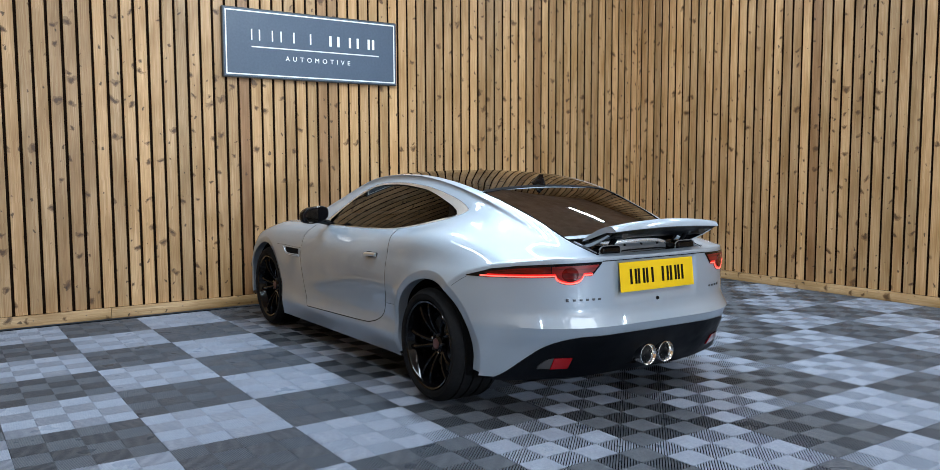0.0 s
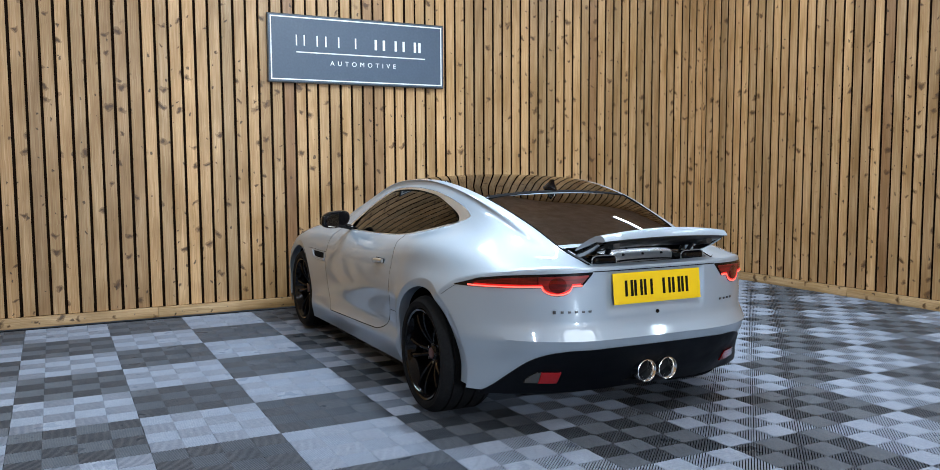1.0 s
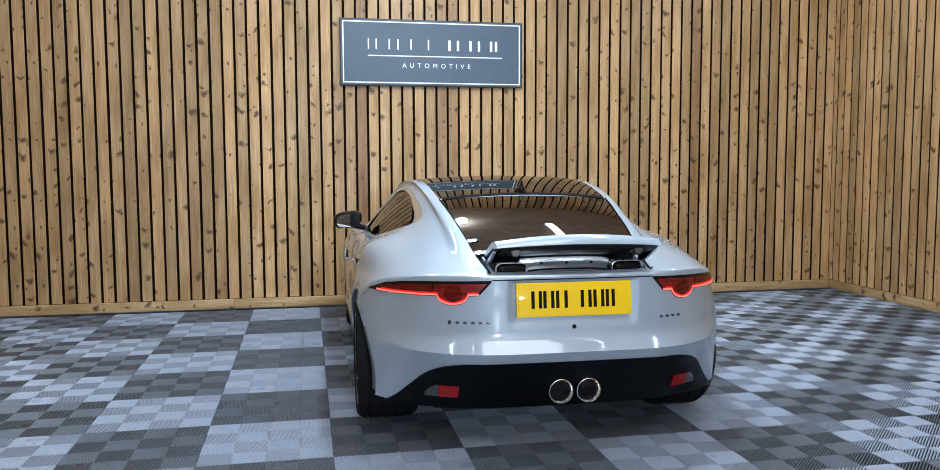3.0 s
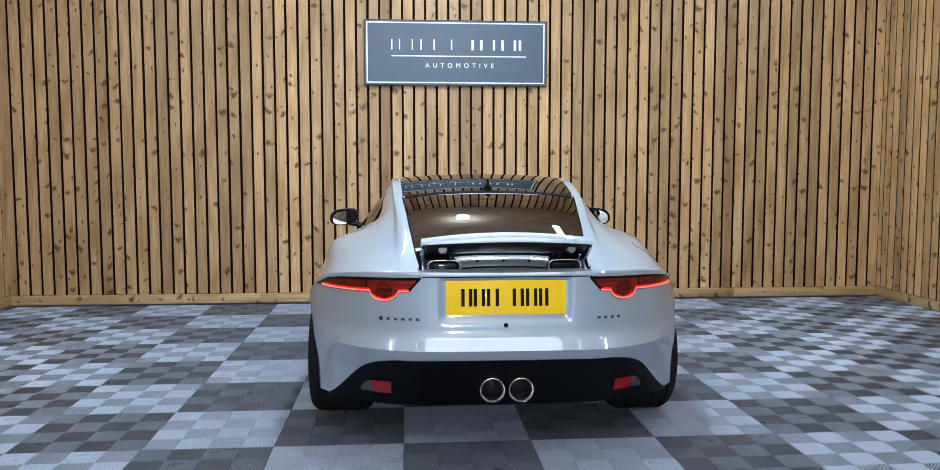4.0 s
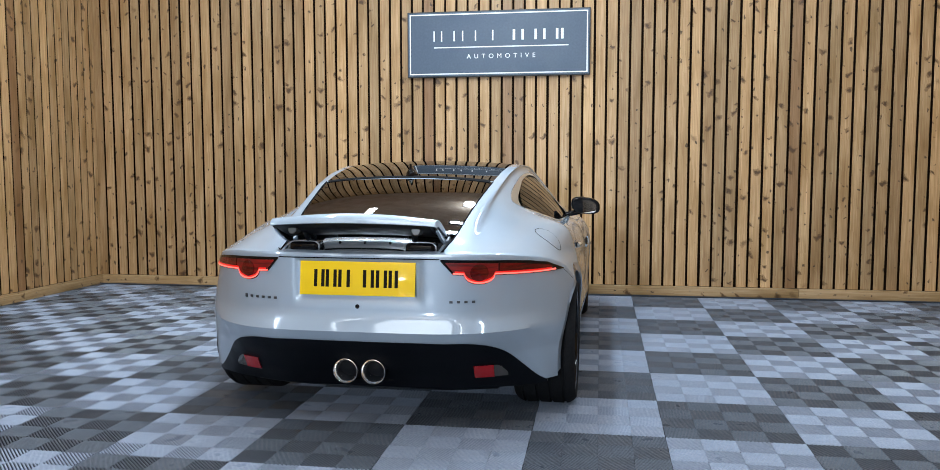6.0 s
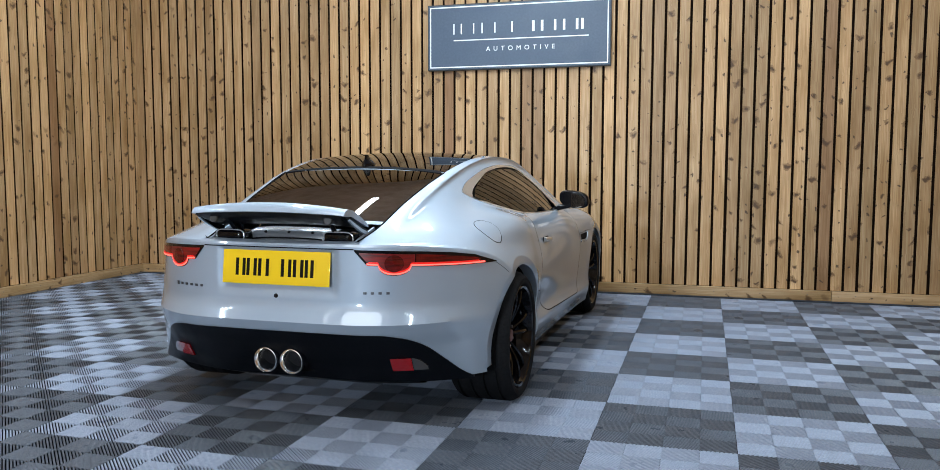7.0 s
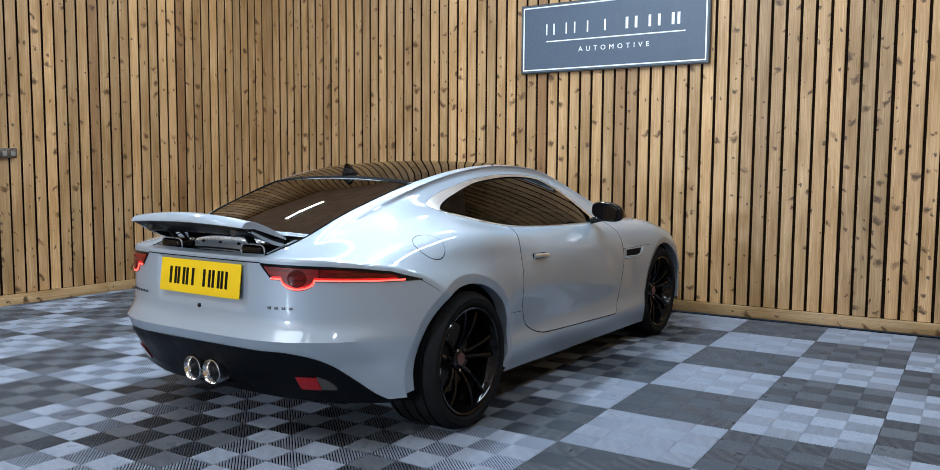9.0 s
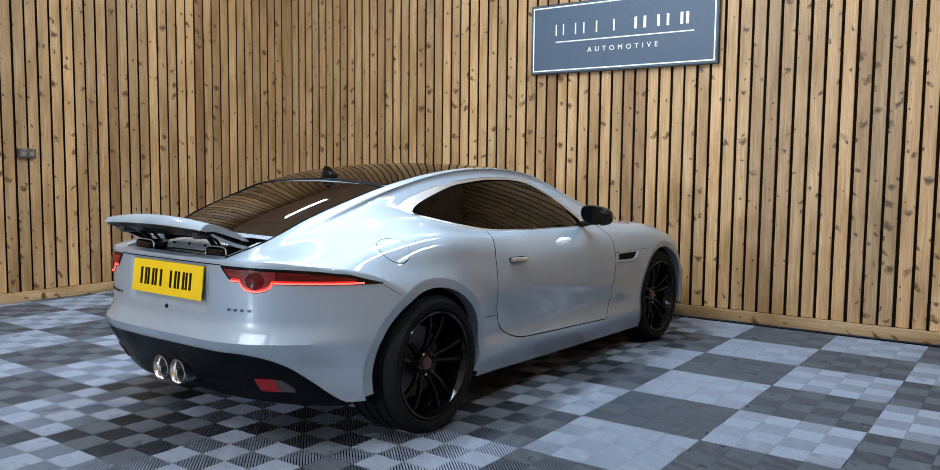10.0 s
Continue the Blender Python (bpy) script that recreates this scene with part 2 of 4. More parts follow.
def tube(name, pts, radius, mat, closed=False, sides=8):
    """A round tube along points."""
    pts = [Vector(p) for p in pts]
    n, verts, faces = len(pts), [], []
    for i, p in enumerate(pts):
        a, b = (pts[(i - 1) % n], pts[(i + 1) % n]) if closed else (pts[max(i - 1, 0)], pts[min(i + 1, n - 1)])
        d = (b - a).normalized()
        u = d.orthogonal() if abs(d.z) > 0.99 else d.cross(Vector((0, 0, 1)))
        u.normalize()
        w = d.cross(u)
        for k in range(sides):
            t = 2 * math.pi * k / sides
            verts.append(p + radius * (math.cos(t) * u + math.sin(t) * w))
    for i in range(n if closed else n - 1):
        q = (i + 1) % n
        for k in range(sides):
            h = (k + 1) % sides
            faces.append((i * sides + k, i * sides + h, q * sides + h, q * sides + k))
    if not closed:
        faces += [tuple(range(sides)), tuple((n - 1) * sides + k for k in range(sides))]
    return mesh_from(name, verts, faces, mat, True, 50)


# ---- the room ----
LEFT, RIGHT, FRONT, BACK = -4.26, 4.49, 4.57, -9.0
TILE, TILE_X, TILE_Y, STEP_X = 0.6, -1.68, 3.847, 0.613

ground = new("ground", box_mesh("ground", (120, 120, 0.1), CONCRETE, 0, (0, 0, -0.085)))
tagged(ground, "pale concrete yard and slab under the tiled floor", "ground", kind="structure")


def wall(name, size, centre, mat, label):
    ob = new(name, box_mesh(name, size, mat, 0, (0, 0, 0)))
    ob.location = centre
    return tagged(ob, label, "wall", kind="structure")


H = CEILING
wall_north = wall("wall_north", (RIGHT - LEFT + 0.30, 0.12, H), ((LEFT + RIGHT) / 2, FRONT + 0.0715, H / 2), BLACK_FELT,
                  "black-lined wall clad in upright knotty timber battens")
wall_west = wall("wall_west", (0.12, FRONT - BACK, H), (LEFT - 0.0715, (FRONT + BACK) / 2, H / 2), BLACK_FELT,
                 "black-lined side wall clad in upright timber battens")
wall_east = wall("wall_east", (0.12, FRONT - BACK, H), (RIGHT + 0.0715, (FRONT + BACK) / 2, H / 2), BLACK_FELT,
                 "black-lined side wall clad in upright timber battens")
# south wall is never in view: added to close the room, pale for bounce
wall_south = wall("wall_south", (RIGHT - LEFT + 0.4, 0.2, H), ((LEFT + RIGHT) / 2, BACK - 0.1, H / 2), REAR_WALL, "unseen plain pale wall added to close the showroom")
ceiling = wall("ceiling", (RIGHT - LEFT + 0.4, FRONT - BACK + 0.4, 0.1), ((LEFT + RIGHT) / 2, (FRONT + BACK) / 2, H + 0.05), CEIL_MAT,
               "plain brown plywood ceiling over the showroom")
tagged(ceiling, category="ceiling")


def panel_light(wide=2.24):
    root = empty("panel_light", pose(0, 0, 0), "long white panel lamp fixed under the ceiling", "panel light", "panel lights in a row")
    part("housing", box_mesh("housing", (wide + 0.01, 1.86, 0.06), WHITE, 0.008), root, "", pose(0, 0, -0.03))
    part("diffuser", box_mesh("diffuser", (wide, 1.82, 0.012), LED_PANEL, 0.004), root, "glowing white diffuser", pose(0, 0, -0.064))
    return root


def strip_light(length):
    root = empty("strip_light", pose(0, 0, 0), "slim white strip lamp in a line under the ceiling", "strip light", "strip lights under the ceiling")
    part("housing", box_mesh("housing", (0.040, length, 0.030), WHITE, 0.004), root, "", pose(0, 0, -0.015))
    part("diffuser", box_mesh("diffuser", (0.026, length - 0.02, 0.010), LED_STRIP, 0.003), root, "glowing white diffuser", pose(0, 0, -0.034))
    return root


def flood_light():
    root = empty("flood_light", pose(0, 0, 0), "small square flood lamp fixed under the ceiling", "flood light", "flood lights over the car")
    part("housing", box_mesh("housing", (0.26, 0.16, 0.06), SATIN_BLACK, 0.010), root, "", pose(0, 0, -0.03))
    part("diffuser", box_mesh("diffuser", (0.20, 0.09, 0.012), LED_WHITE, 0.004), root, "glowing white diffuser", pose(0, 0, -0.064))
    return root


def wall_flood():
    root = flood_light()
    root.name = "wall_flood_light"
    tagged(root, "small square flood lamp fixed on the rear wall", "flood light", "flood lights on the rear wall")
    part("bracket", box_mesh("bracket", (0.06, 0.05, 0.06), SATIN_BLACK, 0.006), root, "black wall bracket", pose(0, 0, 0.045))
    return root


def tube_light():
    root = empty("tube_light", pose(0, 0, 0), "assumed slim white tube lamp under the ceiling", "tube light", "tube lights along the wall")
    part("housing", box_mesh("housing", (1.06, 0.06, 0.06), WHITE, 0.008), root, "", pose(0, 0, -0.03))
    part("diffuser", box_mesh("diffuser", (1.00, 0.03, 0.012), LED_WHITE, 0.004), root, "glowing white diffuser", pose(0, 0, -0.064))
    return root


COOL = (0.72, 0.875, 1.0)
DAY = (0.74, 0.87, 1.0)
# builder, length, width, row, places across, tip, watts
ROWS_OF_LAMPS = (
    (tube_light, 1.00, 0.03, 3.0, (-3.3,), 0, 31.0),
    (tube_light, 1.00, 0.03, 3.0, (3.3,), 0, 42.0),
    # tubes in rows 0.0 and -2.3 are added fill for side walls and floor
    (tube_light, 1.00, 0.03, 0.0, (-3.3,), 0, 18.0),
    (tube_light, 1.00, 0.03, 0.0, (3.3,), 0, 24.0),
    (tube_light, 1.00, 0.03, -2.3, (-3.3, 3.3), 0, 40.0),
    (flood_light, 0.20, 0.09, 2.6, (0.0,), 0, FLOOD_WATTS),
    (flood_light, 0.20, 0.09, 1.5, (0.0,), 0, FLOOD_WATTS),
    (flood_light, 0.20, 0.09, 0.5, (0.0,), 0, FLOOD_WATTS),
    (panel_light, 2.24, 1.82, -2.87, (0.0,), 0, PANEL_WATTS),
    # unseen wall flood, made strong and tipped up to fill tail and ceiling
    (wall_flood, 0.20, 0.09, -8.9, (-0.4,), 118, BACK_WATTS),
)
for build, sx, sy, row, places, tip, watts in ROWS_OF_LAMPS:
    turn = 90 if build is tube_light else 0
    drop = 0.001 if tip == 0 else CEILING - 1.75
    first = build()
    first.matrix_basis = pose(places[0], row, CEILING - drop, tip, 0, turn)
    for x in places:
        if x != places[0]:
            copy_thing(first, pose(x, row, CEILING - drop, tip, 0, turn))
        area_lamp("lamp", pose(x, row, CEILING - drop, tip, 0, turn) @ pose(0, 0, -0.085), sx, sy, watts, COOL if tip == 0 else DAY)


# strips along the car, and a frame of them round the panel
for x, y, turn, length in ((-1.25, 1.2, 0, 4.4), (1.25, 1.2, 0, 4.4), (-1.62, -2.87, 0, 2.5), (1.62, -2.87, 0, 2.5), (0.0, -1.55, 90, 2.9), (0.0, -4.2, 90, 2.9)):
    strip_light(length).matrix_basis = pose(x, y, CEILING - 0.001, 0, 0, turn)
    if length > 4:
        area_lamp("strip_lamp", pose(x, y, CEILING - 0.05), 0.10, length - 0.1, STRIP_WATTS, COOL)


def round_lamp():
    root = empty("ceiling_lamp", pose(0.05, 3.7, CEILING), "round white glass lamp fixed flat under the ceiling", "ceiling lamp")
    part("base_ring", lathe("base_ring", [(-0.001, 0.0), (-0.001, 0.10), (-0.022, 0.10), (-0.024, 0.085)], WHITE, 32, "z"), root, "white base ring")
    part("shade", lathe("shade", [(-0.022, 0.088), (-0.034, 0.075), (-0.042, 0.045), (-0.045, 0.0)], LED_WHITE, 28, "z"), root, "glowing white glass shade")
    data = bpy.data.lights.new("round_glow", "POINT")
    data.energy, data.color, data.shadow_soft_size = 14.0, COOL, 0.09
    lamp = new("round_glow", data)
    lamp.location = (0.05, 3.7, CEILING - 0.16)


round_lamp()


# ---- sign on the battens ----
def sign():
    root = empty("wall_sign", pose(0.069, 4.548, 2.447), "slate-blue rectangular board with white border and lettering on the batten wall", "sign")
    part("board", box_mesh("board", (1.796, 0.040, 0.636), SIGN_EDGE, 0.003), root, "dark board edge")
    part("face", box_mesh("face", (1.776, 0.004, 0.616), SLATE, 0.0), root, "slate-blue painted face", pose(0, -0.0215, 0))
    w, h, b = 0.868, 0.288, 0.011
    for cx, cz, sx, sz in ((0, h, 2 * w + b, b), (0, -h, 2 * w + b, b), (-w, 0, b, 2 * h - b), (w, 0, b, 2 * h - b)):
        part("border_strip", box_mesh("border_strip", (sx, 0.004, sz), WHITE), root, "", pose(cx, -0.0245, cz))
    part("rule_line", box_mesh("rule_line", (1.32, 0.004, 0.010), WHITE), root, "", pose(0.03, -0.0255, -0.032))
    # large heading kept as plain upright bars of its size; heavier strokes in the second word
    for k, (x, wide, two, stroke) in enumerate(((-0.59, 0.075, True, 0.012), (-0.385, 0.085, True, 0.012), (-0.215, 0, False, 0.013), (-0.045, 0, False, 0.014),
                                                (0.205, 0.085, True, 0.024), (0.415, 0.085, True, 0.022), (0.605, 0.05, True, 0.024))):
        for sx in ((-0.5, 0.5) if two else (0,)):
            part("heading_bar", box_mesh("heading_bar", (stroke, 0.004, 0.100), WHITE), root, "", pose(x + sx * wide, -0.0255, 0.078))
    fc = bpy.data.curves.new("lettering", "FONT")
    fc.body, fc.size, fc.align_x, fc.extrude, fc.space_character = "AUTOMOTIVE", 0.062, "CENTER", 0.0015, 2.0
    fc.materials.append(WHITE)
    ob = new("lettering", fc)
    ob.parent = root
    ob.matrix_basis = pose(0.035, -0.0255, -0.142, 90, 0, 0)
    return root


sign()


# ---- double socket on the side wall ----
def socket():
    root = empty("wall_socket", pose(LEFT + 0.001, 1.475, 1.335, 0, 0, 90), "grey metal double power socket box screwed to the battens", "socket")
    part("back_box", box_mesh("back_box", (0.150, 0.040, 0.086), STEEL, 0.006), root, "", pose(0, -0.021, 0))
    part("front_plate", box_mesh("front_plate", (0.144, 0.006, 0.080), STEEL, 0.002), root, "", pose(0, -0.0445, 0))
    for sx in (-0.036, 0.036):
        part("outlet", box_mesh("outlet", (0.040, 0.004, 0.040), PALE_PLASTIC, 0.002), root, "grey outlet insert", pose(sx, -0.049, -0.006))
        part("rocker_switch", box_mesh("rocker_switch", (0.012, 0.006, 0.016), PALE_PLASTIC, 0.002), root, "", pose(sx + 0.012, -0.050, 0.027))
    return root


socket()


# ---- the car: its surface ----
def curve(*knots):
    """A smooth function through (y, value) knots."""
    ks, vs = np.array([k for k, _ in knots], float), np.array([w for _, w in knots], float)
    d = np.diff(vs) / np.diff(ks)
    m = np.concatenate(([d[0]], (d[:-1] * np.diff(ks)[1:] + d[1:] * np.diff(ks)[:-1]) / (ks[2:] - ks[:-2]), [d[-1]]))

    def f(y):
        y = np.clip(np.asarray(y, float), ks[0], ks[-1])
        i = np.clip(np.searchsorted(ks, y) - 1, 0, len(ks) - 2)
        h = ks[i + 1] - ks[i]
        t = (y - ks[i]) / h
        return ((1 + 2 * t) * (1 - t) ** 2 * vs[i] + t * (1 - t) ** 2 * h * m[i] + t * t * (3 - 2 * t) * vs[i + 1] + t * t * (t - 1) * h * m[i + 1])

    return f


NOSE = 4.36
# feature lines of half the body: (x over y, z over y), from the middle of the roof to the sill
LINES = [
    (curve((0, 0), (NOSE, 0)),
     curve((0, 0.846), (0.2, 0.910), (0.45, 1.024), (0.65, 1.094), (0.9, 1.168), (1.1, 1.212), (1.3, 1.246), (1.75, 1.279), (2.15, 1.250), (2.6, 1.09), (2.95, 0.935), (3.43, 0.875), (4.0, 0.76), (NOSE, 0.60))),
    (curve((0, 0.372), (0.2, 0.398), (0.45, 0.428), (0.65, 0.447), (0.9, 0.472), (1.3, 0.492), (1.8, 0.51), (2.2, 0.53), (2.95, 0.64), (3.43, 0.60), (4.0, 0.52), (NOSE, 0.45)),
     curve((0, 0.850), (0.2, 0.907), (0.45, 1.010), (0.65, 1.076), (0.9, 1.148), (1.1, 1.190), (1.3, 1.223), (1.75, 1.254), (2.15, 1.222), (2.6, 1.06), (2.95, 0.915), (3.43, 0.862), (4.0, 0.74), (NOSE, 0.58))),
    (curve((0, 0.52), (0.45, 0.525), (0.65, 0.525), (0.9, 0.530), (1.3, 0.553), (1.8, 0.573), (2.15, 0.60), (2.6, 0.70), (2.95, 0.75), (3.43, 0.74), (4.0, 0.66), (NOSE, 0.60)),
     curve((0, 0.850), (0.2, 0.894), (0.45, 0.972), (0.65, 1.034), (0.9, 1.106), (1.1, 1.152), (1.3, 1.184), (1.75, 1.207), (2.15, 1.165), (2.6, 1.00), (2.95, 0.893), (3.43, 0.858), (4.0, 0.72), (NOSE, 0.56))),
    (curve((0, 0.66), (0.45, 0.672), (0.9, 0.655), (1.1, 0.690), (1.3, 0.740), (1.8, 0.785), (2.35, 0.80), (2.95, 0.81), (3.43, 0.815), (4.0, 0.76), (NOSE, 0.68)),
     curve((0, 0.843), (0.2, 0.878), (0.45, 0.926), (0.9, 0.998), (1.1, 0.987), (1.3, 0.965), (1.8, 0.917), (2.35, 0.897), (2.95, 0.868), (3.43, 0.838), (4.0, 0.70), (NOSE, 0.54))),
    (curve((0, 0.80), (0.45, 0.830), (0.9, 0.862), (1.3, 0.860), (1.8, 0.857), (2.35, 0.865), (2.95, 0.875), (3.43, 0.885), (4.0, 0.84), (NOSE, 0.74)),
     curve((0, 0.815), (0.2, 0.840), (0.45, 0.873), (0.9, 0.912), (1.1, 0.903), (1.3, 0.884), (1.8, 0.845), (2.35, 0.832), (2.95, 0.810), (3.43, 0.790), (4.0, 0.66), (NOSE, 0.52))),
    (curve((0, 0.885), (0.45, 0.900), (0.9, 0.922), (1.3, 0.912), (1.8, 0.910), (2.35, 0.912), (2.95, 0.918), (3.43, 0.932), (4.0, 0.89), (NOSE, 0.80)),
     curve((0, 0.762), (0.45, 0.770), (0.9, 0.776), (1.3, 0.762), (1.8, 0.742), (2.95, 0.70), (3.43, 0.69), (4.0, 0.58), (NOSE, 0.50))),
    (curve((0, 0.930), (0.9, 0.950), (1.3, 0.938), (1.8, 0.926), (2.35, 0.924), (2.95, 0.932), (3.43, 0.950), (4.0, 0.92), (NOSE, 0.84)),
     curve((0, 0.660), (0.9, 0.650), (1.8, 0.630), (2.95, 0.60), (4.0, 0.50), (NOSE, 0.46))),
    (curve((0, 0.955), (0.9, 0.966), (1.25, 0.930), (1.8, 0.918), (2.35, 0.918), (2.95, 0.930), (3.43, 0.955), (4.0, 0.92), (NOSE, 0.84)),
     curve((0, 0.505), (1.3, 0.505), (2.95, 0.47), (NOSE, 0.42))),
    (curve((0, 0.950), (0.9, 0.962), (1.25, 0.920), (1.8, 0.913), (2.35, 0.913), (2.95, 0.925), (3.43, 0.952), (4.0, 0.92), (NOSE, 0.84)),
     curve((0, 0.390), (1.3, 0.400), (2.95, 0.36), (NOSE, 0.36))),
    (curve((0, 0.925), (0.9, 0.945), (1.3, 0.935), (1.8, 0.929), (2.35, 0.929), (2.95, 0.930), (3.43, 0.945), (4.0, 0.92), (NOSE, 0.84)),
     curve((0, 0.300), (0.9, 0.300), (1.3, 0.300), (2.95, 0.265), (NOSE, 0.28))),
    (curve((0, 0.905), (0.9, 0.920), (1.25, 0.893), (1.8, 0.882), (2.95, 0.895), (3.43, 0.925), (4.0, 0.90), (NOSE, 0.82)),
     curve((0, 0.225), (0.9, 0.20), (1.2, 0.190), (2.95, 0.158), (NOSE, 0.18))),
]
bow = curve((0, 0), (0.15, 0.0008), (0.30, 0.0045), (0.375, 0.011), (0.46, 0.029), (0.54, 0.058), (0.62, 0.105), (0.72, 0.19), (0.80, 0.295), (0.875, 0.455), (0.93, 0.60), (0.97, 0.74))
SLOPE = ((0.0, 0.24), (0.22, 0.125), (0.30, 0.065), (0.40, 0.0), (0.455, -0.030), (0.505, -0.050), (0.520, -0.0398), (0.535, -0.0296), (0.550, -0.0194), (0.565, -0.0100), (0.580, -0.0060), (0.62, -0.004), (0.70, -0.002), (0.76, 0.0), (2.0, 0.0))


def tail_slope(z, x=0.0):
    """How far the tail's face leans forward at height z; the tuck under the crease fades towards the corners."""
    v = np.interp(z, [a for a, _ in SLOPE], [b for _, b in SLOPE])
    t = np.clip((np.abs(x) - 0.50) / 0.38, 0, 1)
    fade = 1 - 0.8 * t * t * (3 - 2 * t)
    t = np.clip((np.abs(x) - 0.72) / 0.20, 0, 1)
    soften = 1 - 0.8 * t * t * (3 - 2 * t)
    return np.where(v > 0, v * fade, v * soften)


def deform(x, y, z):
    """Bends the straight loft: the tail wraps round in plan, and leans with height."""
    back = np.clip(1 - y / 1.2, 0, 1)
    near = np.clip(1 - y / 0.5, 0, 1)
    ahead = np.clip((y - 3.72) / 0.64, 0, 1)
    return y + bow(np.abs(x)) * back + tail_slope(z, x) * near - 0.46 * (np.abs(x) / 0.95) ** 3 * ahead


def ease(v):
    t = np.clip(v, 0, 1)
    return t * t * (3 - 2 * t)


def flare(x, y, z):
    """Widens the skin behind and over the rear wheel, below the crease."""
    return 0.041 * ease((0.84 - z) / 0.30) * ease((y - 0.16) / 0.26) * (1 - ease((y - 0.75) / 0.40)) * ease((x - 0.6) / 0.2)


def recess(x, z):
    """Depth of the plate's pocket in the tail."""
    d = np.maximum(np.abs(x) - 0.292 + 0.12 * np.clip(0.70 - z, 0, 1), np.abs(z - 0.728) - 0.094)
    return 0.012 * np.clip(0.5 - d / 0.022, 0, 1)


def tail(x, z, out=0.0):
    """The point of the tail's face at (x, z), pushed out by so much."""
    e = 0.004
    f = lambda a, b: float(bow(abs(a)) + tail_slope(b, a) + recess(a, b))
    n = Vector(((f(x + e, z) - f(x - e, z)) / (2 * e), -1.0, (f(x, z + e) - f(x, z - e)) / (2 * e))).normalized()
    y = f(x, z)
    return Vector((x + math.copysign(float(flare(abs(x), y, z)), x), y, z)) + out * n


SEG = 8
def ring(y):
    """Half the section at y, from the middle of the top to the sill."""
    p = np.array([(float(fx(y)), float(fz(y))) for fx, fz in LINES])
    q = np.vstack([(-p[1][0], p[1][1]), p, 2 * p[-1] - p[-2]])
    out = []
    for i in range(1, len(q) - 2):
        a, b, c, d = q[i - 1], q[i], q[i + 1], q[i + 2]
        for k in range(SEG):
            t = k / SEG
            out.append(0.5 * (2 * b + (c - a) * t + (2 * a - 5 * b + 4 * c - d) * t * t + (3 * b - a - 3 * c + d) * t ** 3))
    out.append(p[-1])
    return np.array(out)


STATIONS = sorted(set([0.02, 0.04, 0.07, 0.10, 0.14, 0.18, 0.21, 0.24, 0.27, 0.30, 0.33, 0.36, 0.40, 0.45] + [round(0.45 + 0.035 * k, 4) for k in range(1, 106)] + [0.92, 0.945, 2.10, 2.16, 2.93]))
STATIONS = [y for y in STATIONS if y <= 4.14] + [4.17, 4.22, 4.27, 4.31, 4.34, NOSE]


class Shell:
    """Half of the car's skin as points, and panels as lists of faces over them."""

    def __init__(self):
        self.p, self.made = [], {}

    def point(self, x, y, z):
        self.p.append((float(x), float(y), float(z)))
        return len(self.p) - 1

    def clip(self, faces, f, keep, tag):
        """The faces on one side of f = 0, cut where they cross it. f: a value for each point."""
        out = []
        for face in faces:
            vals = [keep * f(i) for i in face]
            if min(vals) >= 0:
                out.append(face)
            elif max(vals) > 0:
                poly, n = [], len(face)
                for k in range(n):
                    a, b, fa, fb = face[k], face[(k + 1) % n], vals[k], vals[(k + 1) % n]
                    if fa >= 0:
                        poly.append(a)
                    if fa * fb < 0:
                        key = (min(a, b), max(a, b), tag)
                        if key not in self.made:
                            lo, hi = key[0], key[1]
                            fl, fh = (fa, fb) if lo == a else (fb, fa)
                            t = fl / (fl - fh)
                            self.made[key] = self.point(*(np.array(self.p[lo]) * (1 - t) + np.array(self.p[hi]) * t))
                        poly.append(self.made[key])
                if len(poly) > 2:
                    out.append(poly)
        return out

    def mesh(self, name, faces, mat, both=True, sharp=30, push=0.0):
        used = sorted({i for f in faces for i in f})
        at = {i: k for k, i in enumerate(used)}
        verts = [self.p[i] for i in used]
        polys = [tuple(at[i] for i in f) for f in faces]
        if both:
            n = len(verts)
            verts = verts + [(-x, y, z) for x, y, z in verts]
            polys = polys + [tuple(n + i for i in reversed(f)) for f in polys]
        me = bpy.data.meshes.new(name)
        me.from_pydata(verts, [], polys)
        bm = bmesh.new()
        bm.from_mesh(me)
        bmesh.ops.remove_doubles(bm, verts=bm.verts, dist=0.0004)
        bmesh.ops.recalc_face_normals(bm, faces=bm.faces)
        bm.to_mesh(me)
        bm.free()
        me.materials.append(mat)
        me.shade_smooth()
        me.set_sharp_from_angle(angle=radians(sharp))
        return me


def shape_distance(points, y, z):
    """Signed distance of (y, z) to a closed outline: negative inside."""
    p = np.array(points)
    q = np.roll(p, -1, axis=0)
    d = q - p
    w = np.array((y, z)) - p
    t = np.clip((w * d).sum(1) / np.maximum((d * d).sum(1), 1e-12), 0, 1)
    near = np.sqrt(((w - d * t[:, None]) ** 2).sum(1)).min()
    cross = ((p[:, 1] > z) != (q[:, 1] > z)) & (y < (q[:, 0] - p[:, 0]) * (z - p[:, 1]) / np.where(q[:, 1] == p[:, 1], 1e-9, q[:, 1] - p[:, 1]) + p[:, 0])
    return -near if cross.sum() % 2 else near


